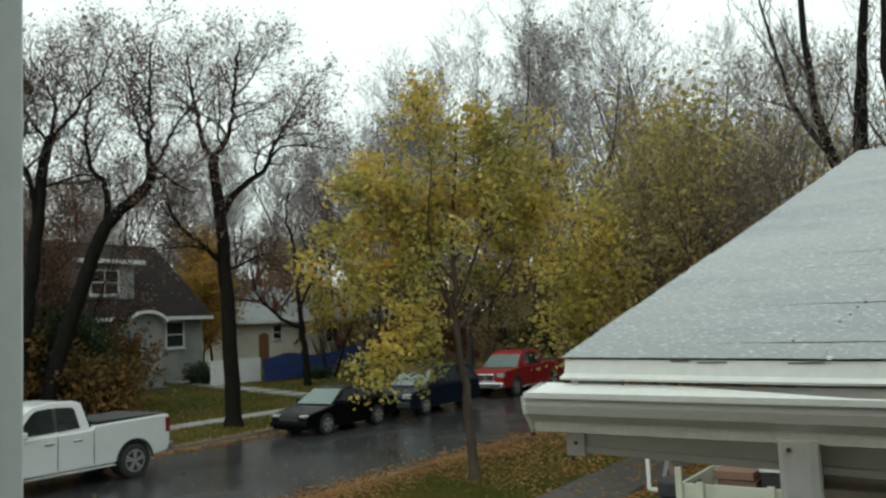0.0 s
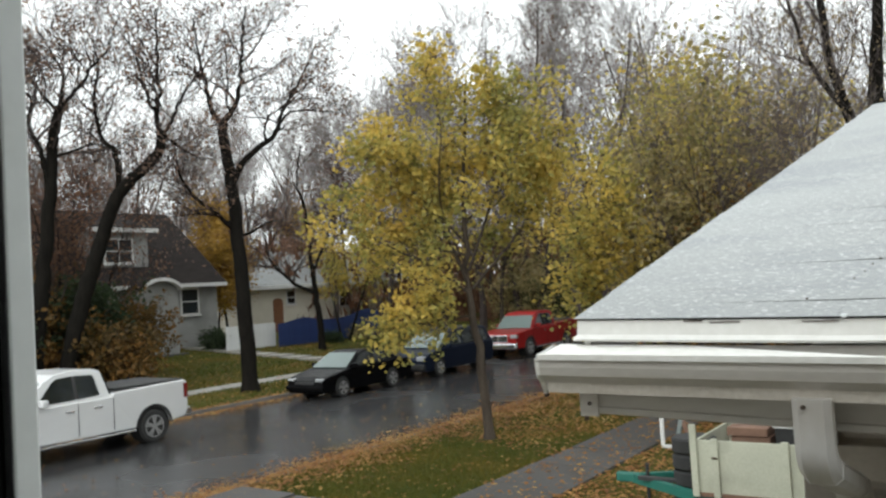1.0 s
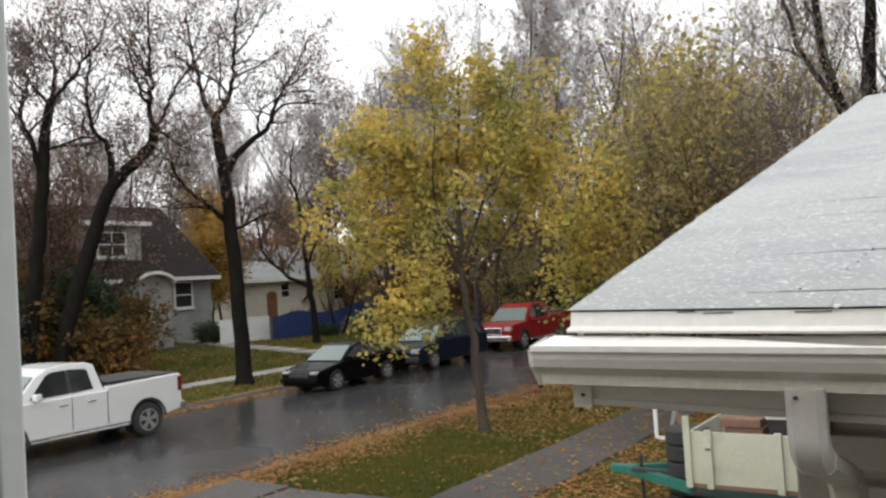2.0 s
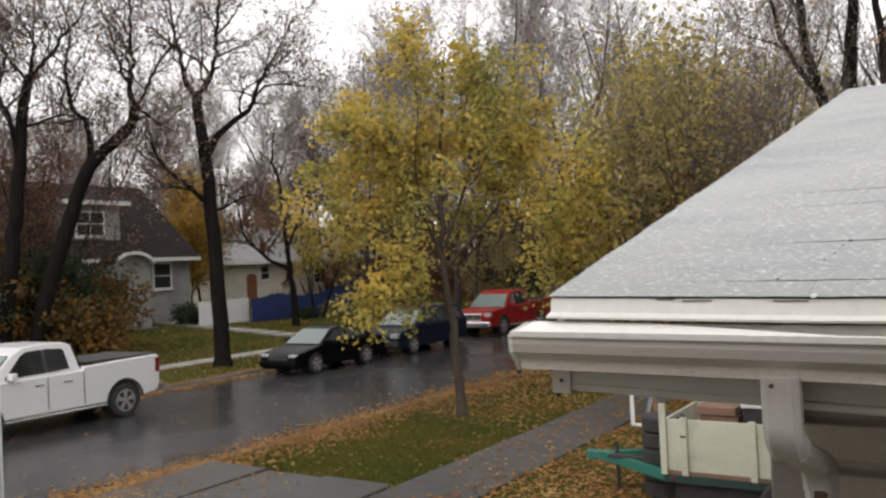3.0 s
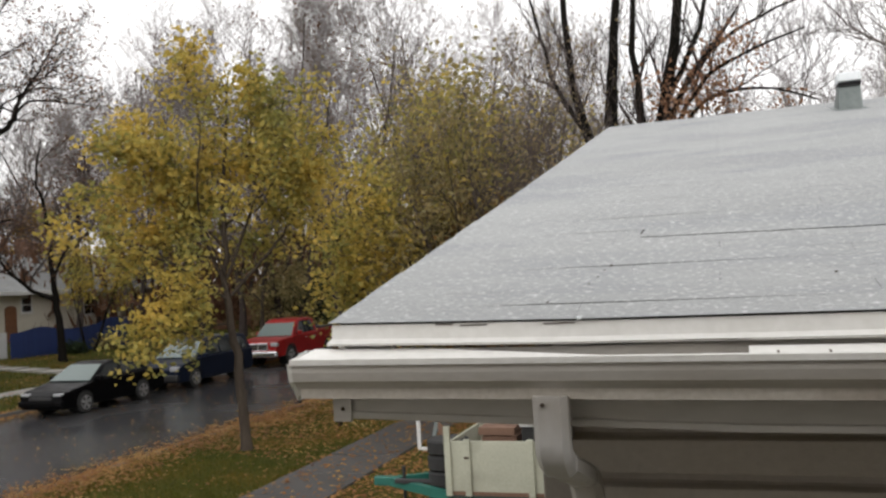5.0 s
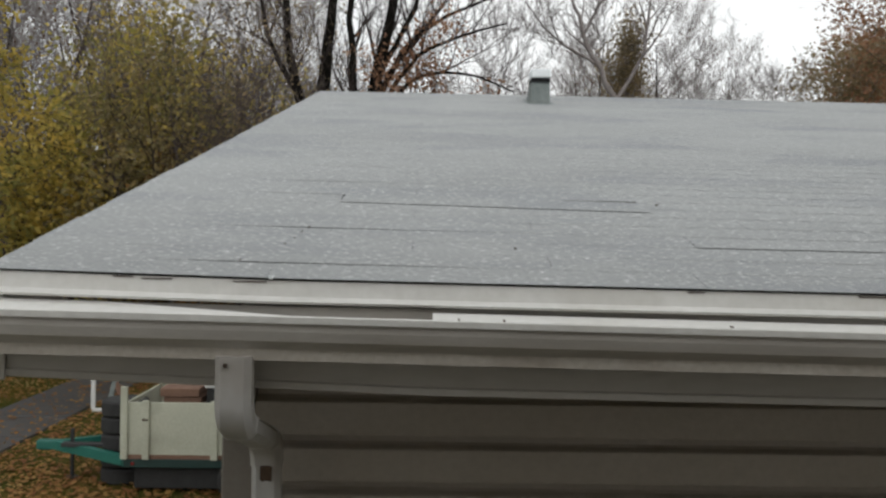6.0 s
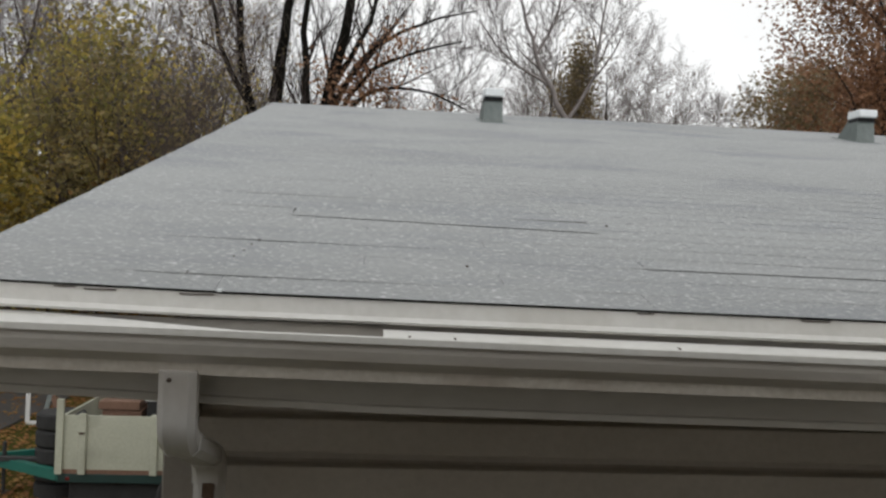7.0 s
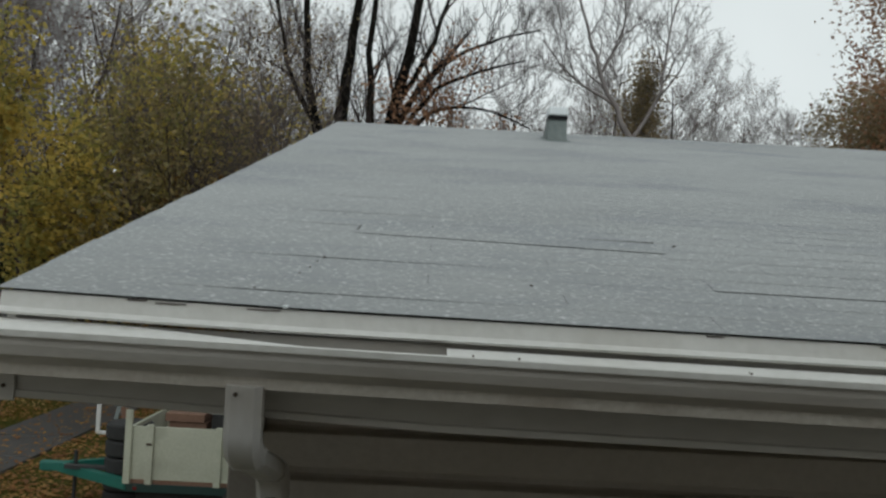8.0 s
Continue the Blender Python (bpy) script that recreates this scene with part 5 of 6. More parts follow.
# ---- houses and fences across the street ----
def window(parent, x, y0, y1, z0, z1, mullion=True):
    """A sash window in a wall that faces +x."""
    w = part("window", box((x - 0.06, y0 - 0.09, z0 - 0.09), (x + 0.03, y1 + 0.09, z1 + 0.09), 0.01), "trim", parent, "white-framed sash window")
    n = 2 if mullion and (y1 - y0) > 1.2 else 1
    for i in range(n):
        a, b = y0 + (y1 - y0) * i / n + 0.03, y0 + (y1 - y0) * (i + 1) / n - 0.03
        zm = (z0 + z1) / 2
        part("pane", box((x + 0.02, a, z0), (x + 0.036, b, zm - 0.03)), "pane", w)
        part("pane", box((x + 0.025, a, zm + 0.03), (x + 0.041, b, z1)), "pane", w)
    part("sill", box((x, y0 - 0.14, z0 - 0.16), (x + 0.12, y1 + 0.14, z0 - 0.095), 0.01), "trim", w)


def build_pale_house():
    h = thing("pale_house", "pale stucco cottage with dark steep roof and dormer", "house", at=(0, 0, 0))
    x, y0, y1, e = -38.0, 22.6, 32.0, 4.4
    part("wall", box((-47, y0, 0.4), (x, y1, e)), "stucco", h)
    part("gable", prism([(-47, e), (x, e), (-42.5, 8.3)], y1 - 0.2, y1, "y"), "stucco", h)
    part("gable", prism([(-47, e), (x, e), (-42.5, 8.3)], y0, y0 + 0.2, "y"), "stucco", h)
    part("roof", prism([(-37.45, e - 0.1), (-42.5, 8.55), (-47.5, e - 0.1), (-47.5, e + 0.05), (-42.5, 8.75), (-37.45, e + 0.06)], y0 - 0.3, y1 + 0.3, "y"), "darkroof", h, "dark brown shingle roof")
    part("fascia", box((-37.46, y0 - 0.3, e - 0.16), (-37.40, y1 + 0.3, e + 0.03)), "trim", h, "white eave fascia")
    # wide dormer with a pair of white windows
    d = part("dormer", box((-42, 24.6, 4.9), (-38.6, 28.0, 7.35)), "stucco", h, "pale dormer wall")
    part("dormer_roof", prism([(-38.2, 7.3), (-42.6, 8.5), (-42.6, 8.7), (-38.2, 7.48)], 24.2, 28.4, "y"), "darkroof", h)
    part("dormer_fascia", box((-38.2, 24.2, 7.24), (-38.15, 28.4, 7.46)), "trim", h, "white dormer fascia")
    window(h, -38.58, 25.45, 27.0, 5.7, 6.85)
    # front entry with a curved eyebrow gable
    part("entry_wall", box((x, 25.98, 0.4), (-36.6, 28.22, 4.09)), "stucco", h)
    rng = [radians(a) for a in range(0, 181, 12)]
    arc = [(27.1 - 1.2 * math.cos(a), 4.17 + 0.58 * math.sin(a) ** 1.3) for a in rng]
    arc2 = [(27.1 - 1.12 * math.cos(a), 4.09 + 0.50 * math.sin(a) ** 1.3) for a in rng][::-1]
    part("eyebrow_trim", prism(arc + arc2, -36.55, -36.2, "x"), "trim", h, "curved white eyebrow trim")
    part("entry_roof", prism([(p, q + 0.06) for p, q in arc] + [(p, q) for p, q in arc[::-1]], -40.2, -36.3, "x"), "darkroof", h)
    part("entry_gable", prism(arc2, -38, -36.6, "x"), "stucco", h)
    window(h, x, 29.55, 30.65, 2.8, 4.1, False)
    part("step", box((-36.5, 26.0, 0.4), (-35.6, 28.0, 0.85), 0.03), "concrete", h)


def build_cream_house():
    h = thing("cream_house", "cream bungalow with pale grey roof behind the fence", "house")
    x, y0, y1 = -44.0, 39.6, 58.5
    part("wall", box((-52, y0, 0.4), (x, y1, 4.2)), "cream", h)
    part("roof", prism([(-43.4, 4.05), (-48, 6.7), (-52.6, 4.05), (-52.6, 4.2), (-48, 6.9), (-43.4, 4.2)], y0 - 0.4, y1 + 0.4, "y"), "paleroof", h, "pale grey shingle roof")
    part("gable", prism([(-52, 4.2), (x, 4.2), (-48, 6.65)], y0, y0 + 0.2, "y"), "cream", h)
    part("fascia", box((-43.41, y0 - 0.4, 3.95), (-43.36, y1 + 0.4, 4.2)), "trim", h)
    window(h, x, 43.4, 44.2, 2.85, 3.75, False)
    window(h, x, 54.9, 56.5, 0.95, 2.4)
    window(h, x, 49.0, 50.4, 2.4, 3.7)
    d = part("door", box((x, 42.0, 0.9), (x + 0.06, 42.95, 3.0), 0.01), "door", h, "brown arched door")
    part("door_head", prism([(42.0 + 0.475 - 0.475 * math.cos(radians(a)), 3.0 + 0.3 * math.sin(radians(a))) for a in range(0, 181, 20)], x, x + 0.06, "x"), "door", d)
    part("chimney", box((-48.6, 47.5, 6.0), (-47.6, 48.4, 8.0), 0.02), "brown_board", h, "brick chimney")


def build_fences():
    f = thing("blue_fence", "blue board fence with a wavy scalloped top", "fence")
    n = 58
    for i in range(n):
        y = 32.75 + i * 0.15
        s = (y - 32.75) / 8.6
        top = 1.92 + 0.24 * math.exp(-((s - 0.22) / 0.13) ** 2) + 0.42 * math.exp(-((s - 0.86) / 0.17) ** 2)
        part("board", box((0, 0, 0.5), (0.025, 0.142, top)), "blue_fence", f).location = (-34, y, 0)
    for z in (0.9, 1.6):
        part("rail", box((-34.06, 32.75, z), (-34.005, 41.4, z + 0.09)), "blue_fence", f)
    w = thing("white_fence", "low white board fence beside the blue fence", "fence")
    me = None
    for i in range(26):
        if me is None:
            ob = part("board", box((0, 0, 0.6), (0.025, 0.13, 2.0), 0.008), "white_fence", w)
            me = ob.data
        else:
            ob = new("board", me)
            ob.parent = w
        ob.location = (-34.6, 29.6 + i * 0.135, random.uniform(-0.01, 0.01))
    for z in (0.9, 1.7):
        part("rail", box((-34.66, 29.6, z), (-34.605, 33.1, z + 0.09)), "white_fence", w)


build_pale_house()
build_cream_house()
build_fences()


# ---- the trailer under the eave, and what stands by it ----
def build_trailer():
    t = thing("utility_trailer", "cream box trailer on a green steel frame", "trailer", at=(-3.74, 10.66, -0.03))
    L, W, z0, z1 = 3.0, 1.55, 0.66, 1.32
    part("bed_floor", box((0, 0, z0 - 0.05), (L, W, z0)), "brown_board", t)
    for y in (0, W - 0.03):
        part("side_board", box((0.02, y, z0), (L, y + 0.03, z1), 0.006), "trailer_board", t, "cream painted side board")
    part("front_board", box((0, 0.03, z0), (0.03, W - 0.03, z1 - 0.03), 0.006), "trailer_board", t)
    part("tail_board", box((L - 0.03, 0.03, z0), (L, W - 0.03, z1 - 0.03), 0.006), "trailer_board", t)
    for x in (0.0, 0.27, 1.12, 2.0, 2.85):
        tall = 0.2 if x == 0.0 else 0.03
        s = part("stake", box((x, -0.045, z0 - 0.05), (x + 0.085, -0.002, z1 + tall), 0.006), "trailer_board", t, "cream side stake")
        if x == 0.27:
            part("latch", box((0.275, -0.065, 1.10), (0.345, -0.046, 1.125), 0.004), "grime", s, "small dark latch")
    part("frame", box((0, 0.0, 0.50), (L, 0.07, 0.61), 0.008), "shaded_frame_steel", t, "green frame rail with shade in its colour")
    part("frame", box((0, W - 0.07, 0.50), (L, W, 0.61), 0.008), "shaded_frame_steel", t, "green frame rail with shade in its colour")
    for s, y in ((1, 0.03), (-1, W - 0.03)):
        a, b = Vector((0.05, y, 0.52)), Vector((-1.12, W / 2, 0.52))
        d = (b - a).normalized()
        n = Vector((-d.y, d.x, 0)) * 0.045
        bm = quad(a - n, b - n, b + n, a + n, 0.12)
        bmesh.ops.recalc_face_normals(bm, faces=bm.faces)
        part("tongue_rail", bm, "green_steel", t, "green tongue rail")
    part("coupler", box((-1.38, W / 2 - 0.06, 0.52), (-1.02, W / 2 + 0.06, 0.65), 0.02), "green_steel", t, "green hitch coupler")
    part("jack", cyl((-0.92, W / 2, 0.14), (-0.92, W / 2, 0.80), 0.025), "plastic", t, "black tongue jack")
    part("jack_foot", cyl((-0.92, W / 2, 0.13), (-0.92, W / 2, 0.16), 0.08), "plastic", t)
    part("spare_bar", box((-0.95, W / 2 - 0.3, 0.62), (-0.2, W / 2 - 0.22, 0.68), 0.01), "plastic", t)
    for y, s in ((-0.14, -1), (W + 0.14, 1)):
        w = part("wheel", bmesh_tyre(0.3, 0.18), "rubber", t, "black trailer tyre")
        w.matrix_basis = pose(1.55, y, 0.4, 0, 0, 90)
        part("rim", cyl((-0.08, 0, 0), (0.095, 0, 0), 0.17), "alloy", w)
    # plain dark block added for the shade below the trailer bed
    part("underbed_shade", box((0.12, 0.12, 0.20), (L - 0.1, W - 0.12, 0.50), 0.02), "rubber", t, "dark block standing for the shade under the bed")
    part("marker_light", box((0.12, -0.012, 0.53), (0.17, -0.002, 0.57), 0.004), "lamp_red", t, "red marker light")
    # load: brown boards
    b = thing("board_stack", "brown weathered boards stacked in the trailer", "boards", at=(-3.34, 10.9, 0.63))
    for i in range(7):
        part("board", box((0.02 * (i % 3), 0.03 * (i % 2), 0.115 * i), (0.50 + 0.02 * (i % 2), 1.1, 0.115 * i + 0.105), 0.008), "brown_board", b)
    crate = thing("lidded_crate", "dark crate with a white lid in the trailer", "crate", at=(-2.76, 10.95, 0.63))
    part("body", box((0, 0, 0), (0.75, 0.9, 0.80), 0.01), "rubber", crate, "dark crate body")
    part("lid", box((-0.02, -0.02, 0.80), (0.77, 0.92, 0.845), 0.008), "trim", crate, "white crate lid")
    tyre = thing("tyre_pile", "stack of black tyres by the trailer front", "tyre", at=(-3.93, 11.1, 0.1))
    for i in range(5):
        w = part("tyre", bmesh_tyre(0.3, 0.2), "rubber", tyre)
        w.matrix_basis = pose(0, 0.25, 0.12 + 0.22 * i, 0, 90, 0)
    post = thing("yard_post", "white yard post with a low rail and leaning slats", "post", at=(-6.0, 15.6, 0.1))
    part("post", box((-0.035, -0.028, 0), (0.035, 0.028, 1.0), 0.008), "trim", post)
    part("foot", box((0.036, -0.03, 0.0), (0.55, 0.03, 0.07), 0.008), "trim", post, "white ground rail")
    part("slat", quad((0.22, 0.02, 0.07), (0.30, 0.02, 0.07), (0.50, 0.05, 0.95), (0.42, 0.05, 0.95), 0.025), "galv", post, "leaning grey slat")
    part("slat", quad((0.50, 0.02, 0.07), (0.58, 0.02, 0.07), (0.36, 0.06, 0.85), (0.28, 0.06, 0.85), 0.025), "brown_board", post, "leaning brown slat")
    part("cap", box((-0.036, -0.036, 1.0), (0.036, 0.036, 1.02), 0.006), "white_fence", post)


build_trailer()


# ---- shrubs and more trees ----
def shrub(name, label, at, rx, ry, h, seed, leaf, count, size, bark="bark", stems=16):
    rng = random.Random(seed)
    t = thing(name, label, "shrub", "", at)
    out, tips = [], []
    for i in range(stems):
        w = rng.random() * 2 * math.pi
        q, path = Vector((rng.gauss(0, rx * 0.25), rng.gauss(0, ry * 0.25), -0.05)), []
        d = Vector((math.cos(w) * rx * 0.5, math.sin(w) * ry * 0.5, h)).normalized()
        for j in range(5):
            path.append((q.copy(), 0.03 * (1 - j / 5.5)))
            d = (d + Vector((rng.gauss(0, 0.15), rng.gauss(0, 0.15), 0))).normalized()
            q = q + d * h * rng.uniform(0.7, 1.0) / 4
        out.append(path)
        sprout(rng, path, out, tips, 2, h * 0.4, 5, 0.25, 0.9, 0.15, 0.2, 0.006)
    tubes("stemwork", out, bark, t, 4)
    leaves("foliage", rng, [rng.choice(tips) for _ in range(count)], 1, size, leaf, t, 0.16)
    return t


shrub("orange_shrub", "tangled orange-brown autumn shrub behind the pickup", (-26.6, 17.9, 0.1), 1.6, 1.6, 2.6, 31, "orange", 2600, 0.17)
shrub("orange_shrub", "tangled orange-brown autumn shrub behind the pickup", (-28.6, 16.2, 0.15), 1.8, 1.8, 3.4, 32, "orange", 3000, 0.17)
shrub("orange_shrub", "tangled orange-brown autumn shrub behind the pickup", (-29.5, 20.0, 0.2), 1.8, 1.8, 3.0, 33, "orange", 3000, 0.17)
shrub("dark_undergrowth", "dark leafy undergrowth below the leaning tree", (-30.5, 17.2, 0.25), 2.4, 2.4, 4.2, 34, "shrub", 4500, 0.2)
shrub("dark_undergrowth", "dark leafy undergrowth below the leaning tree", (-29.5, 14.0, 0.2), 2.4, 2.4, 4.4, 35, "shrub", 4500, 0.2)
shrub("round_shrub", "round dark green shrub at the pale house", (-35.6, 29.8, 0.6), 0.7, 0.7, 1.2, 36, "shrub", 2600, 0.12)
shrub("round_shrub", "low green shrub before the blue fence", (-33.2, 36.0, 0.5), 0.6, 0.6, 0.7, 37, "shrub", 1200, 0.12)
shrub("round_shrub", "low green shrub before the blue fence", (-33.2, 38.6, 0.5), 0.6, 0.6, 0.8, 38, "olive", 1200, 0.12)
shrub("yard_shrub", "ragged olive-leaved shrub among the yard trees", (-9.6, 31.5, 0.1), 2.0, 2.0, 3.4, 81, "olive", 2600, 0.16)
shrub("yard_shrub", "ragged olive-leaved shrub among the yard trees", (-7.2, 26.0, 0.1), 2.0, 2.0, 3.6, 82, "olive", 2600, 0.16)
shrub("yard_shrub", "ragged dark-leaved shrub among the yard trees", (-11.0, 36.0, 0.1), 2.4, 2.4, 4.4, 83, "shrub", 3600, 0.18)
shrub("yard_shrub", "ragged dark-leaved shrub among the yard trees", (-5.6, 30.0, 0.1), 2.4, 2.4, 4.4, 84, "orange", 3600, 0.17)
shrub("yard_shrub", "ragged dark-leaved shrub among the yard trees", (-22.6, 43.0, 0.1), 2.4, 2.4, 4.0, 85, "shrub", 3600, 0.2)
shrub("yard_shrub", "ragged olive-leaved shrub among the yard trees", (-24.5, 52.0, 0.1), 3.0, 3.0, 5.0, 86, "olive", 3600, 0.24)
shrub("yard_shrub", "ragged russet shrub among the yard trees", (-3.6, 22.5, 0.1), 2.0, 2.0, 4.6, 87, "orange", 3000, 0.15)
shrub("dark_undergrowth", "dark leafy undergrowth before the pale house", (-30.3, 19.0, 0.25), 2.2, 2.2, 4.2, 88, "shrub", 5200, 0.18)
shrub("orange_shrub", "tall orange-brown shrub before the pale house", (-31.6, 21.6, 0.3), 2.0, 2.0, 3.4, 89, "orange", 3800, 0.17)
shrub("dark_undergrowth", "dark leafy undergrowth before the pale house", (-32.5, 16.5, 0.3), 2.6, 2.6, 5.4, 90, "orange", 5200, 0.2)

shrub("dark_undergrowth", "dark leafy undergrowth below the forked tree", (-28.2, 13.4, 0.2), 2.2, 2.2, 4.0, 95, "shrub", 5200, 0.18)
shrub("dark_undergrowth", "dark leafy undergrowth below the forked tree", (-31.5, 13.0, 0.3), 2.4, 2.4, 4.8, 96, "shrub", 5200, 0.18)
shrub("yard_shrub", "ragged olive-leaved shrub beyond the parked red pickup", (-23.0, 40.3, 0.1), 2.6, 2.6, 4.6, 101, "olive", 4200, 0.17)
shrub("yard_shrub", "ragged olive-leaved shrub beyond the parked red pickup", (-23.6, 47.0, 0.1), 3.0, 3.0, 5.2, 102, "olive", 4200, 0.19)
shrub("yard_shrub", "ragged yellow-leaved shrub beside the street trees", (-10.3, 28.6, 0.1), 2.0, 2.0, 4.2, 103, "yellow", 3800, 0.15)
shrub("yard_shrub", "ragged olive-leaved shrub beside the street trees", (-9.6, 34.6, 0.1), 2.4, 2.4, 4.6, 104, "olive", 4200, 0.16)
shrub("yard_shrub", "ragged olive-leaved shrub beside the street trees", (-11.2, 41.5, 0.1), 2.6, 2.6, 5.0, 105, "olive", 4200, 0.18)
wild_tree("fence_tree", "small tree with yellow-green leaves before the blue fence", (-33.0, 37.1, 0.45), 6.2, 106, "bark", "yellow", 2, 3, 0.16, 0.75, 0.25, 3, 9, 0.35, 0.8, first=0.4, jitter=0.25, girth=1.0, min_r=0.006)
shrub("yard_shrub", "tall brown-leaved shrub close behind the roof's rake", (-5.4, 21.4, 0.1), 2.2, 2.2, 5.2, 107, "orange", 4600, 0.13)
shrub("yard_shrub", "tall olive-leaved shrub close behind the roof's rake", (-7.0, 24.6, 0.1), 2.4, 2.4, 5.4, 108, "olive", 4600, 0.14)
shrub("dark_undergrowth", "dark leafy undergrowth behind the shrubs", (-34.5, 19.0, 0.3), 2.4, 2.4, 5.0, 97, "shrub", 5200, 0.18)

k = 1 / 59.0
shaped_tree("many_stemmed_tree", "large dark many-stemmed bare tree behind the roof", (-2.0, 25.0, 0.1), (1, 0.08), [
    ([(0, 0), (-15 * k, 150 * k), (-45 * k, 350 * k), (-60 * k, 450 * k), (-50 * k, 560 * k), (-30 * k, 740 * k)], 0.36, 0.09, 0.0),
    ([(-10 * k, 100 * k), (-60 * k, 300 * k), (-100 * k, 430 * k), (-128 * k, 550 * k), (-135 * k, 740 * k)], 0.26, 0.08, 1.0),
    ([(0, 120 * k), (-8 * k, 330 * k), (-6 * k, 450 * k), (-20 * k, 560 * k), (-8 * k, 740 * k)], 0.22, 0.06, -0.8),
    ([(5 * k, 80 * k), (15 * k, 300 * k), (28 * k, 460 * k), (52 * k, 570 * k), (72 * k, 740 * k)], 0.32, 0.11, -0.4),
    ([(22 * k, 380 * k), (60 * k, 490 * k), (115 * k, 560 * k), (200 * k, 610 * k), (290 * k, 640 * k)], 0.13, 0.02, 0.5),
    ([(24 * k, 380 * k), (85 * k, 490 * k), (150 * k, 530 * k), (250 * k, 560 * k)], 0.11, 0.02, -1.0),
    ([(24 * k, 360 * k), (90 * k, 470 * k), (180 * k, 495 * k), (290 * k, 470 * k)], 0.10, 0.02, 1.5),
    ([(-100 * k, 430 * k), (-150 * k, 520 * k), (-175 * k, 620 * k), (-200 * k, 740 * k)], 0.11, 0.03, 0.5),
    ([(30 * k, 470 * k), (95 * k, 600 * k), (130 * k, 740 * k)], 0.12, 0.04, 0.3),
], 41, 3, 2.5, 7, "bark", None, up=0.65, spread=0.7, min_r=0.009)
shaped_tree("slanting_tree", "slender pale bare tree leaning over the roof ridge", (7.0, 29.5, 0.1), (1, -0.15), [
    ([(0, 0), (0.2, 4.0), (-0.3, 7.6), (-1.2, 9.8), (-1.9, 11.6), (-2.6, 14.0)], 0.17, 0.03, 0.0),
    ([(-0.5, 8.0), (0.6, 10.0), (0.8, 12.0), (1.3, 14.0)], 0.09, 0.02, 0.8),
    ([(-1.1, 9.5), (-2.6, 10.4), (-3.6, 11.6)], 0.07, 0.02, -0.6),
    ([(-1.5, 10.6), (-0.8, 12.2), (-0.9, 14.2)], 0.07, 0.02, 0.4),
], 43, 3, 2.6, 11, "greybark", None, up=0.45, spread=0.8, min_r=0.010)
wild_tree("ivy_column", "narrow ivy-green tree among the bare trees", (8.5, 38.9, 0.1), 12.0, 44, "greybark", "tanleaf", 1, 9, 0.12, 0.85, 0.02, 2, 26, 0.9, 0.25, jitter=0.3, first=0.5, girth=0.5)
wild_tree("orange_sapling", "small orange-leaved tree before the dark stems", (-0.9, 23.4, 0.1), 8.6, 45, "bark", "russet", 1, 5, 0.12, 0.8, 0.05, 3, 8, 0.4, 0.6, first=0.65, jitter=0.2, girth=0.6)
wild_tree("russet_tree", "large russet-leaved oak at the yard's end", (15.3, 23.0, 0.1), 13.0, 46, "bark", "russet", 2, 15, 0.105, 1.0, 0.25, 3, 11, 0.3, 0.75, first=0.35, jitter=0.4)
wild_tree("russet_tree", "pale russet tree further down the yards", (20.4, 40.3, 0.1), 12.5, 47, "greybark", "tanleaf", 2, 14, 0.15, 1.0, 0.25, 3, 10, 0.4, 0.7, first=0.35, jitter=0.5)
wild_tree("russet_tree", "pale russet tree further down the yards", (24.2, 42.0, 0.1), 13.5, 48, "greybark", "russet", 2, 14, 0.15, 0.8, 0.25, 3, 10, 0.4, 0.7, first=0.35, jitter=0.5)

# olive and yellow trees along the near side of the street
first_olive = wild_tree("boulevard_tree", "boulevard tree with thinning olive-yellow leaves", (-9.8, 23.2, 0.1), 8.6, 51, "youngbark", "yellow", 1, 2, 0.145, 0.72, 0.1, 3, 12, 0.35, 0.8, "boulevard trees", 0.35, 0.8, 0.25, 0.0009)
second_olive = wild_tree("boulevard_tree", "boulevard tree with thinning olive-brown leaves", (-8.2, 27.6, 0.1), 8.8, 52, "youngbark", "olive", 1, 2, 0.14, 0.65, 0.1, 3, 12, 0.4, 0.8, "boulevard trees", 0.4, 0.8, 0.22, 0.0009)
copy_thing(second_olive, pose(-11.0, 31.5, 0.1, 0, 0, 140))
copy_thing(first_olive, pose(-6.6, 22.8, 0.1, 0, 0, 70))
copy_thing(second_olive, pose(-5.9, 20.6, -0.6, 0, 0, 250))
copy_thing(second_olive, pose(-10.0, 37.5, 0.1, 0, 0, 30))
copy_thing(first_olive, pose(-5.0, 32.0, 0.1, 0, 0, 200))
for ob, x, y, turn, s in ((second_olive, -23.2, 38.5, 20, 1.35), (second_olive, -22.8, 47.0, 160, 1.45), (first_olive, -22.9, 33.0, 90, 1.2), (first_olive, -10.6, 27.0, 310, 1.05), (second_olive, -12.0, 43.0, 75, 1.4)):
    copy_thing(ob, pose(x, y, 0.1, 0, 0, turn) @ Matrix.Diagonal((s, s, s, 1)))
brushy = wild_tree("brushy_tree", "brushy purple-grey tree with a few brown leaves", (-4.6, 24.0, 0.1), 9.0, 53, "brushbark", "tanleaf", 3, 1, 0.10, 0.35, 0.35, 4, 8, 0.5, 0.65, "brushy trees", 0.25, 0.7, 0.2, 0.007)
for x, y, turn, s in ((-7.4, 31.0, 80, 1.2), (-6.4, 26.0, 300, 1.05), (-9.0, 34.0, 20, 1.3), (-7.4, 23.6, 200, 0.95), (-5.6, 22.6, 110, 0.9)):
    copy_thing(brushy, pose(x, y, 0.1, 0, 0, turn) @ Matrix.Diagonal((s, s, s, 1)))

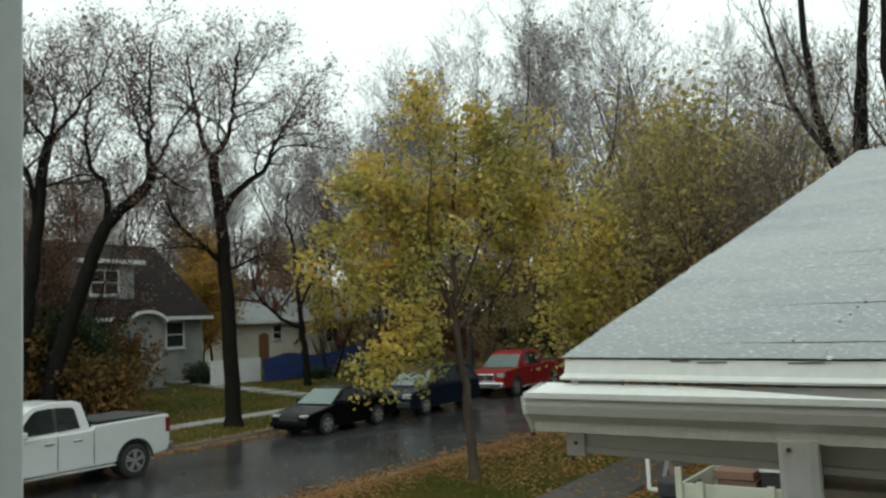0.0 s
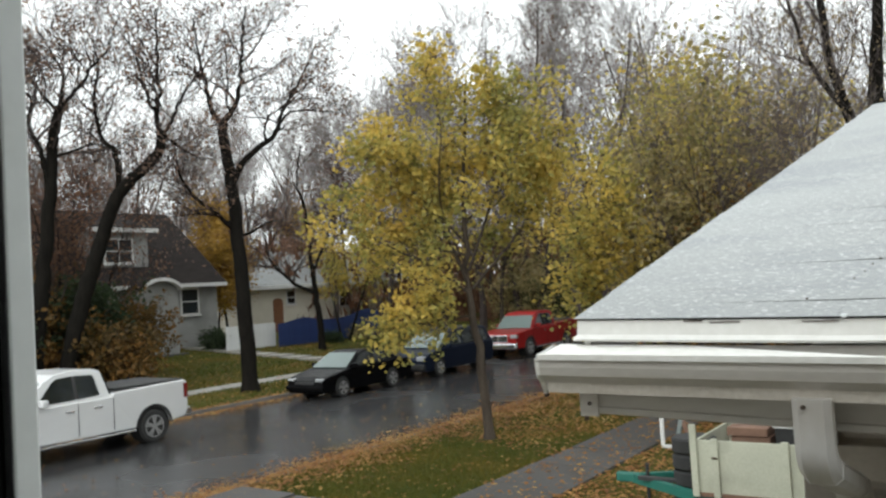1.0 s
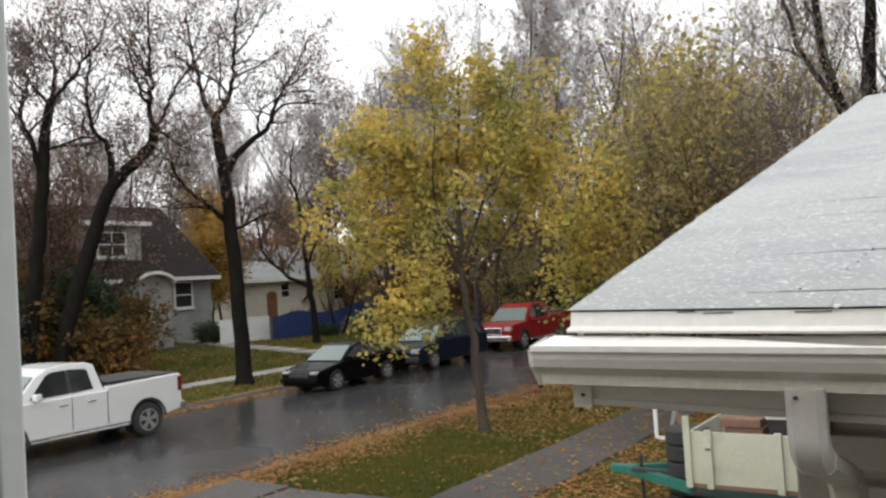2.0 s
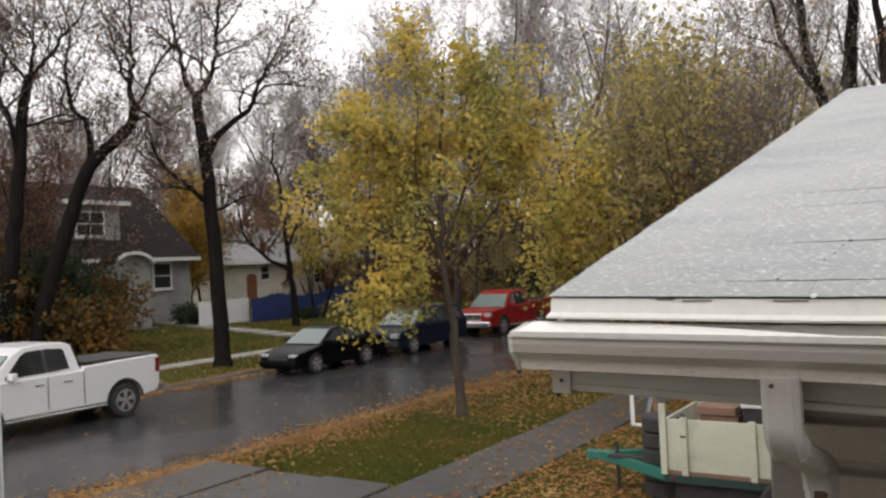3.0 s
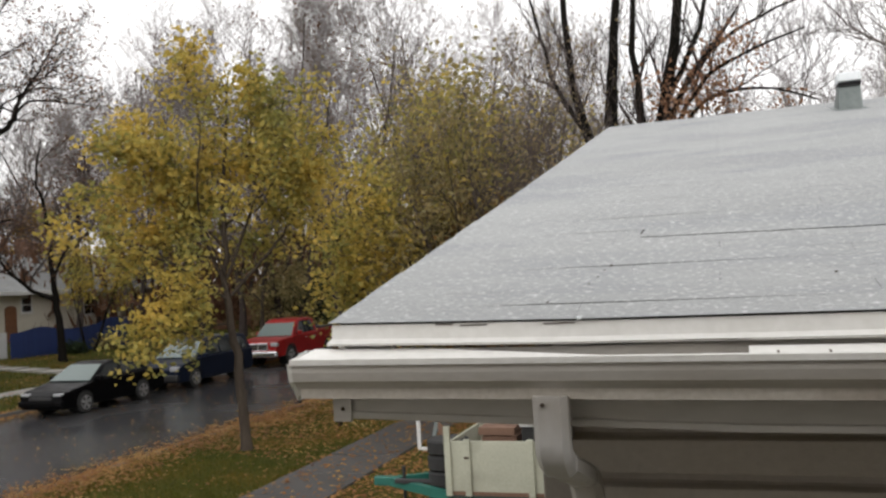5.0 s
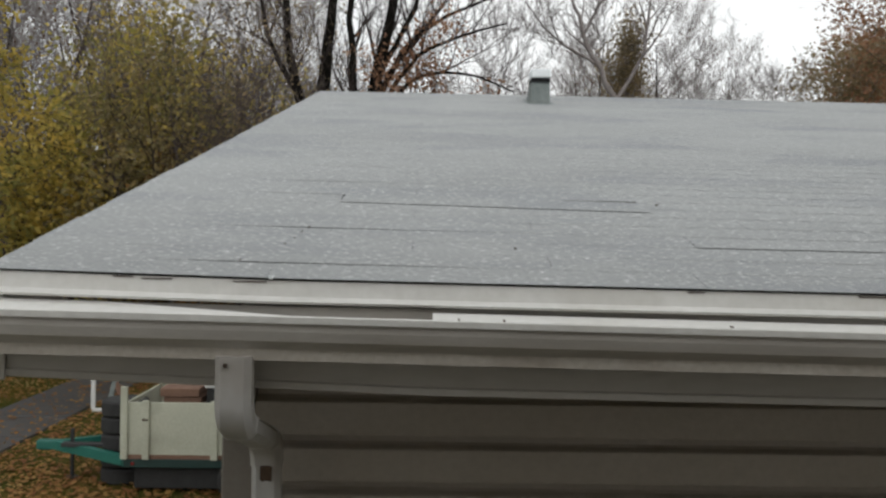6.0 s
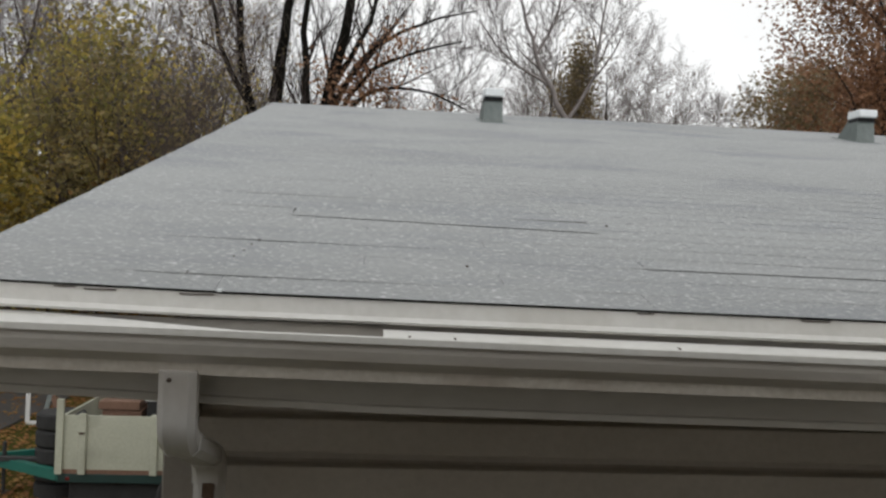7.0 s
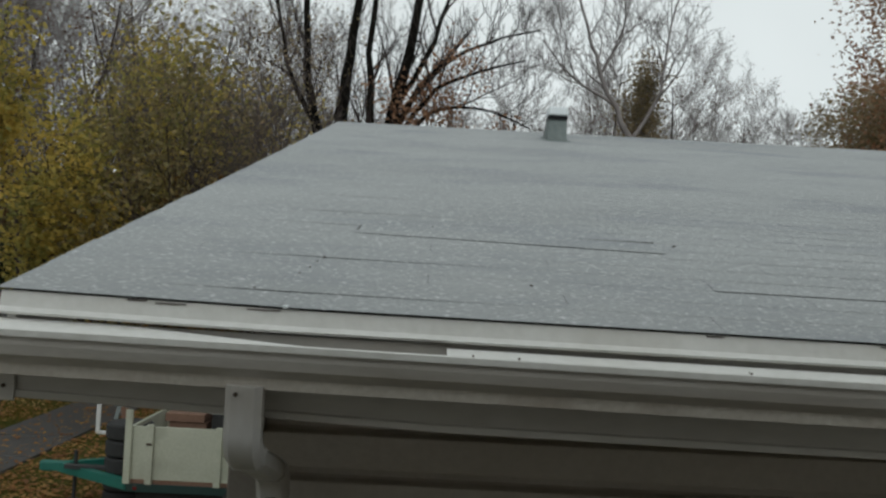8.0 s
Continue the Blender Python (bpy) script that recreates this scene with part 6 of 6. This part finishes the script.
# dark thicket on the far side, before the pale house
thicket = wild_tree("thicket_tree", "dark tangled tree with brown clinging leaves", (-31.5, 19.5, 0.2), 9.0, 54, "bark", "brownleaf", 3, 1, 0.12, 0.8, 0.35, 4, 8, 0.5, 0.65, "thicket trees", 0.3, 0.7, 0.2, 0.008)
for x, y, turn in ((-31.0, 14.5, 210), (-34.0, 17.0, 60), (-36.0, 20.5, 300), (-29.8, 17.5, 170), (-37.0, 16.0, 20), (-40.5, 21.0, 130)):
    copy_thing(thicket, pose(x, y, 0.2, 0, 0, turn))
wild_tree("yellow_sapling", "young yellow-leaved tree beyond the maple", (-9.9, 21.2, 0.1), 5.8, 55, "youngbark", "yellow", 1, 4, 0.14, 0.9, 0.1, 3, 11, 0.3, 0.85, "", 0.3, 0.7, 0.3, 0.005)
wild_tree("yellow_sapling", "young olive-leaved tree beyond the maple", (-8.6, 23.6, 0.1), 6.4, 56, "youngbark", "olive", 1, 4, 0.14, 0.9, 0.1, 3, 11, 0.3, 0.85, "", 0.3, 0.7, 0.25, 0.005)

# bare trees behind
bare = [
    wild_tree("bare_tree", "tall bare grey tree with fine dense twigs", (-22.5, 40.5, 0.3), 18.0, 61, "greybark", "brownleaf", 2, 1, 0.15, 0.12, 0.25, 4, 9, 0.45, 0.75, "bare trees", 0.3, 0.8, 0.3, 0.011),
    wild_tree("bare_tree", "tall bare grey tree with fine dense twigs", (-33.5, 46.5, 0.6), 18.0, 62, "greybark", "brownleaf", 1, 1, 0.15, 0.12, 0.2, 4, 10, 0.45, 0.8, "bare trees", 0.3, 0.9, 0.3, 0.011),
    wild_tree("bare_tree", "tall bare grey tree with fine dense twigs", (-13.0, 42.0, 0.1), 19.0, 63, "greybark", "brownleaf", 2, 1, 0.15, 0.1, 0.25, 4, 9, 0.45, 0.75, "bare trees", 0.3, 0.8, 0.3, 0.011),
]
spots = [(-17.5, 37.5, 1.0), (-27.5, 43.5, 0.92), (-39.0, 48.5, 1.0), (-43.5, 50.5, 0.82), (-8.6, 41.5, 0.9), (-50.0, 44.0, 0.72), (-56.0, 38.0, 0.68), (-52.0, 31.0, 0.7), (-45.5, 24.5, 0.62), (-55.0, 48.0, 0.85), (-21.0, 52.0, 1.1), (-30.0, 55.0, 1.05), (-60.0, 52.0, 0.9), (-47.5, 36.0, 0.75), (-24.5, 46.0, 1.05), (-36.0, 52.0, 1.1), (-19.5, 44.5, 1.1), (-15.0, 47.5, 1.05), (-31.0, 41.5, 0.95), (-40.5, 44.5, 0.95), (10.5, 41.0, 0.72), (14.5, 45.0, 0.7), (-34.0, 57.0, 1.15)]
for i, (x, y, s) in enumerate(spots):
    b = copy_thing(bare[i % 3], pose(x, y, 0.2 if x > -21 else 0.7, 0, 0, i * 77) @ Matrix.Diagonal((s, s, s, 1)))
far = wild_tree("far_tree", "small far bare tree on the skyline", (20.2, 58.0, 0.1), 14.0, 71, "greybark", None, 2, 1, 0.1, 0, 0.3, 3, 10, 0.4, 0.75, "far trees", 0.3, 0.7, 0.25, 0.016)
rng_far = random.Random(9)
for i in range(56):
    a = radians(62 - 104 * (i + rng_far.random()) / 56)
    d = rng_far.uniform(66, 96)
    s = rng_far.uniform(1.1, 1.5)
    copy_thing(far, pose(-math.sin(a) * d, math.cos(a) * d, 0.3, 0, 0, i * 53) @ Matrix.Diagonal((s, s, s, 1)))
gold = wild_tree("gold_tree", "far golden-leaved tree between the houses", (-43.0, 37.0, 0.8), 8.5, 73, "bark", "goldleaf", 1, 8, 0.2, 1.0, 0.1, 3, 10, 0.3, 0.8, "gold trees", 0.45, 0.8, 0.2, 0.012)
for x, y, s in ((-41.0, 34.5, 0.8), (-50.0, 50.0, 1.1), (-46.0, 60.0, 1.0), (-58.0, 33.0, 1.0), (-30.0, 62.0, 1.0), (-18.0, 62.0, 1.0)):
    copy_thing(gold, pose(x, y, 0.6, 0, 0, x * 40) @ Matrix.Diagonal((s, s, s, 1)))


# ---- fallen leaves and grass ----
def litter():
    rng = random.Random(77)
    verts, faces = [], []
    def drop(x, y, z, size):
        a = rng.random() * 2 * math.pi
        l = size * rng.uniform(0.6, 1.3)
        c, s = math.cos(a) * l, math.sin(a) * l
        t = [rng.uniform(0, 0.035) for _ in range(4)]
        i = len(verts)
        verts.extend([(x - c * 0.5, y - s * 0.5, z + t[0]), (x - s * 0.36, y + c * 0.36, z + t[1]), (x + c * 0.6, y + s * 0.6, z + t[2]), (x + s * 0.36, y - c * 0.36, z + t[3])])
        faces.extend([(i, i + 1, i + 2), (i, i + 2, i + 3)])
    for _ in range(60000):
        x, y = rng.uniform(-11.7, -1.5), 8.5 + 26 * rng.random() ** 1.4
        n = noise.noise((x * 0.45, y * 0.45, 3.0)) * 0.5 + 0.5
        want = n * 0.9
        if x < -7.7:
            want *= 0.10 if y < 15.6 - (x + 11.7) * 0.35 else 1.2
        elif x < -6.2:
            want *= 0.28
        else:
            want *= 1.3
        if rng.random() < want:
            drop(x, y, 0.155 if -7.65 < x < -6.2 else 0.125, 0.085)
    for _ in range(40000):
        y = 5 + 40 * rng.random() ** 1.5
        x = -11.75 + rng.gauss(0.05, 0.55)
        if noise.noise((0.0, y * 0.5, 8.0)) * 0.5 + 0.62 > rng.random():
            drop(x, y, 0.135 if x > -11.86 else 0.012, 0.085)
    for _ in range(5000):
        y, x = 12 + 30 * rng.random(), -21.0 + rng.gauss(0, 0.3)
        drop(x, y, 0.135 if x < -21.04 else 0.012, 0.10)
    for _ in range(7000):
        x, y = rng.uniform(-36, -21.2), rng.uniform(13, 46)
        if noise.noise((x * 0.3, y * 0.3, 1.0)) * 0.5 + 0.35 > rng.random():
            drop(x, y, ground_height(x) + 0.04, 0.13)
    for _ in range(500):
        drop(rng.uniform(-20.8, -12), rng.uniform(8, 34), 0.004, 0.07)
    tagged(raw("fallen_leaves", verts, faces, "litter"), "fallen orange and yellow leaves on lawn and curb", "leaves", kind="stuff")


def grass():
    rng = random.Random(78)
    verts, faces = [], []
    zones = ((-11.6, -7.7, 10.2, 16.5, 34000, 0.085, 0.014), (-11.6, -7.7, 16.5, 22.0, 9000, 0.085, 0.014), (-6.1, -1.0, 9.0, 18.0, 9000, 0.08, 0.014), (-36.0, -21.3, 14.0, 40.0, 24000, 0.12, 0.03))
    for x0, x1, y0, y1, n, h, w in zones:
        for _ in range(n):
            x, y = rng.uniform(x0, x1), rng.uniform(y0, y1)
            if -25.75 < x < -24.55 or (29.2 < y < 30.4 and x < -25):
                continue
            a, t = rng.random() * math.pi, h * rng.uniform(0.5, 1.2)
            z = ground_height(x) - 0.01
            i = len(verts)
            c, s = math.cos(a) * w, math.sin(a) * w
            verts.extend([(x - c, y - s, z), (x + c, y + s, z), (x + rng.gauss(0, t * 0.4), y + rng.gauss(0, t * 0.4), z + t)])
            faces.append((i, i + 1, i + 2))
    tagged(raw("grass", verts, faces, "blade"), "short green and straw-coloured lawn grass", "grass", kind="stuff")


def distant_woods():
    """The brown haze of far brushwood that closes the view under the crowns."""
    rng = random.Random(91)
    verts, faces = [], []
    for _ in range(60000):
        a, d = radians(rng.uniform(-45, 66)), rng.uniform(62, 105)
        x, y = -math.sin(a) * d, math.cos(a) * d
        z = rng.random() ** 1.5 * (7.5 + 3 * noise.noise((a * 9, 0.0, 2.0)))
        l, w = rng.uniform(0.5, 1.5), rng.uniform(0.05, 0.3)
        t = rng.random() * math.pi
        i = len(verts)
        verts.extend([(x - math.cos(t) * w, y - math.sin(t) * w, z), (x + math.cos(t) * w, y + math.sin(t) * w, z + 0.1), (x + rng.gauss(0, 0.4), y + rng.gauss(0, 0.4), z + l)])
        faces.append((i, i + 1, i + 2))
    tagged(raw("distant_woods", verts, faces, "brownleaf"), "far brown brushwood beyond the last houses", "woods", kind="stuff")


distant_woods()
litter()
grass()


# ---- roof shingles: lapped strips in staggered courses ----
def shingles():
    house = bpy.data.objects["neighbour_house"]
    rng = random.Random(5)
    step, long = 0.1255, 1.02
    base = box((0, 0, 0), (1, 0.165, 0.0003))
    rest_v, rest_f = [], []
    me = None
    n = int(RUN / step) + 1
    for i in range(n):
        u = i * step - 0.012
        off = {0: 0.64, 1: 0.3}.get(i % 3, 0.97)
        if i == 7:
            off = 0.718
        if i == 3:
            off = 0.735
        x = RAKE - 0.008 + off - long
        while x < EAST:
            a, b = max(x, RAKE - 0.008 + rng.uniform(-0.003, 0.003)), min(x + long - 0.001, EAST + 0.01)
            x += long
            if b - a < 0.03:
                continue
            lifted = (i == 7 and -0.4 < a < 0.1) or (i == 3 and 0.6 < a < 1.6)
            lift = 0.0022 if lifted else rng.uniform(0, 0.0002)
            m = pose(a, EY + u, roof_z(max(u, 0), a) + SLOPE * min(u, 0) + 0.001 + lift, math.degrees(PITCH) - 0.10 - ((0.3 if i == 7 else 1.0) if lifted else 0), 0, 0) @ pose(0, 0, 0, 0, 0, -3.4 if i == 7 and lifted else 0)
            # strips follow the sagging eave
            if a < 2.7:
                m = m @ pose(0, 0, 0, 0, math.degrees(math.atan2(roof_z(max(u, 0), a) - roof_z(max(u, 0), b), b - a)), 0)
            m = m @ Matrix.Diagonal((b - a, 1 if i < n - 1 else 0.6, 1, 1))
            if a < 5.0:
                if me is None:
                    ob = part("shingle", base, "shingle", house)
                    me = ob.data
                else:
                    ob = new("shingle", me)
                    ob.parent = house
                ob.matrix_basis = m
            else:
                j = len(rest_v)
                rest_v += [m @ Vector(p) for p in ((0, 0, 0), (1, 0, 0), (1, 0.165, 0), (0, 0.165, 0), (0, 0, 0.0003), (1, 0, 0.0003), (1, 0.165, 0.0003), (0, 0.165, 0.0003))]
                rest_f += [tuple(j + q for q in f) for f in ((0, 3, 2, 1), (4, 5, 6, 7), (0, 1, 5, 4), (1, 2, 6, 5), (2, 3, 7, 6), (3, 0, 4, 7))]
    ob = raw("further_shingles", rest_v, rest_f, "shingle", house)
    tagged(ob, kind="stuff")
    # nail heads, scuffs and a fleck of ice at the edge
    for x, u in ((-0.341, -0.01),):
        part("ice_fleck", box((x - 0.005, EY + u - 0.006, EZ - 0.004), (x + 0.006, EY + u + 0.004, EZ + 0.004), 0.003), "snowcap", house, "white fleck at the roof edge")
    for x, u, s in ((-0.323, 0.484, 0.004), (0.80, 0.93, 0.006), (0.25, 0.30, 0.004), (-0.44, 0.12, 0.0025), (-0.335, 0.43, 0.0025), (-0.345, 0.36, 0.002), (-0.36, 0.29, 0.002)):
        part("scuff", prism([(-s, -0.003), (0, -0.006), (s, 0.0), (0.3 * s, 0.007), (-0.6 * s, 0.005)], 0, 0.002, "z"), "grime", house, "dark scuffed nick").matrix_basis = pose(x, EY + u, roof_z(u, x) + 0.004, math.degrees(PITCH), 0, 0)


shingles()
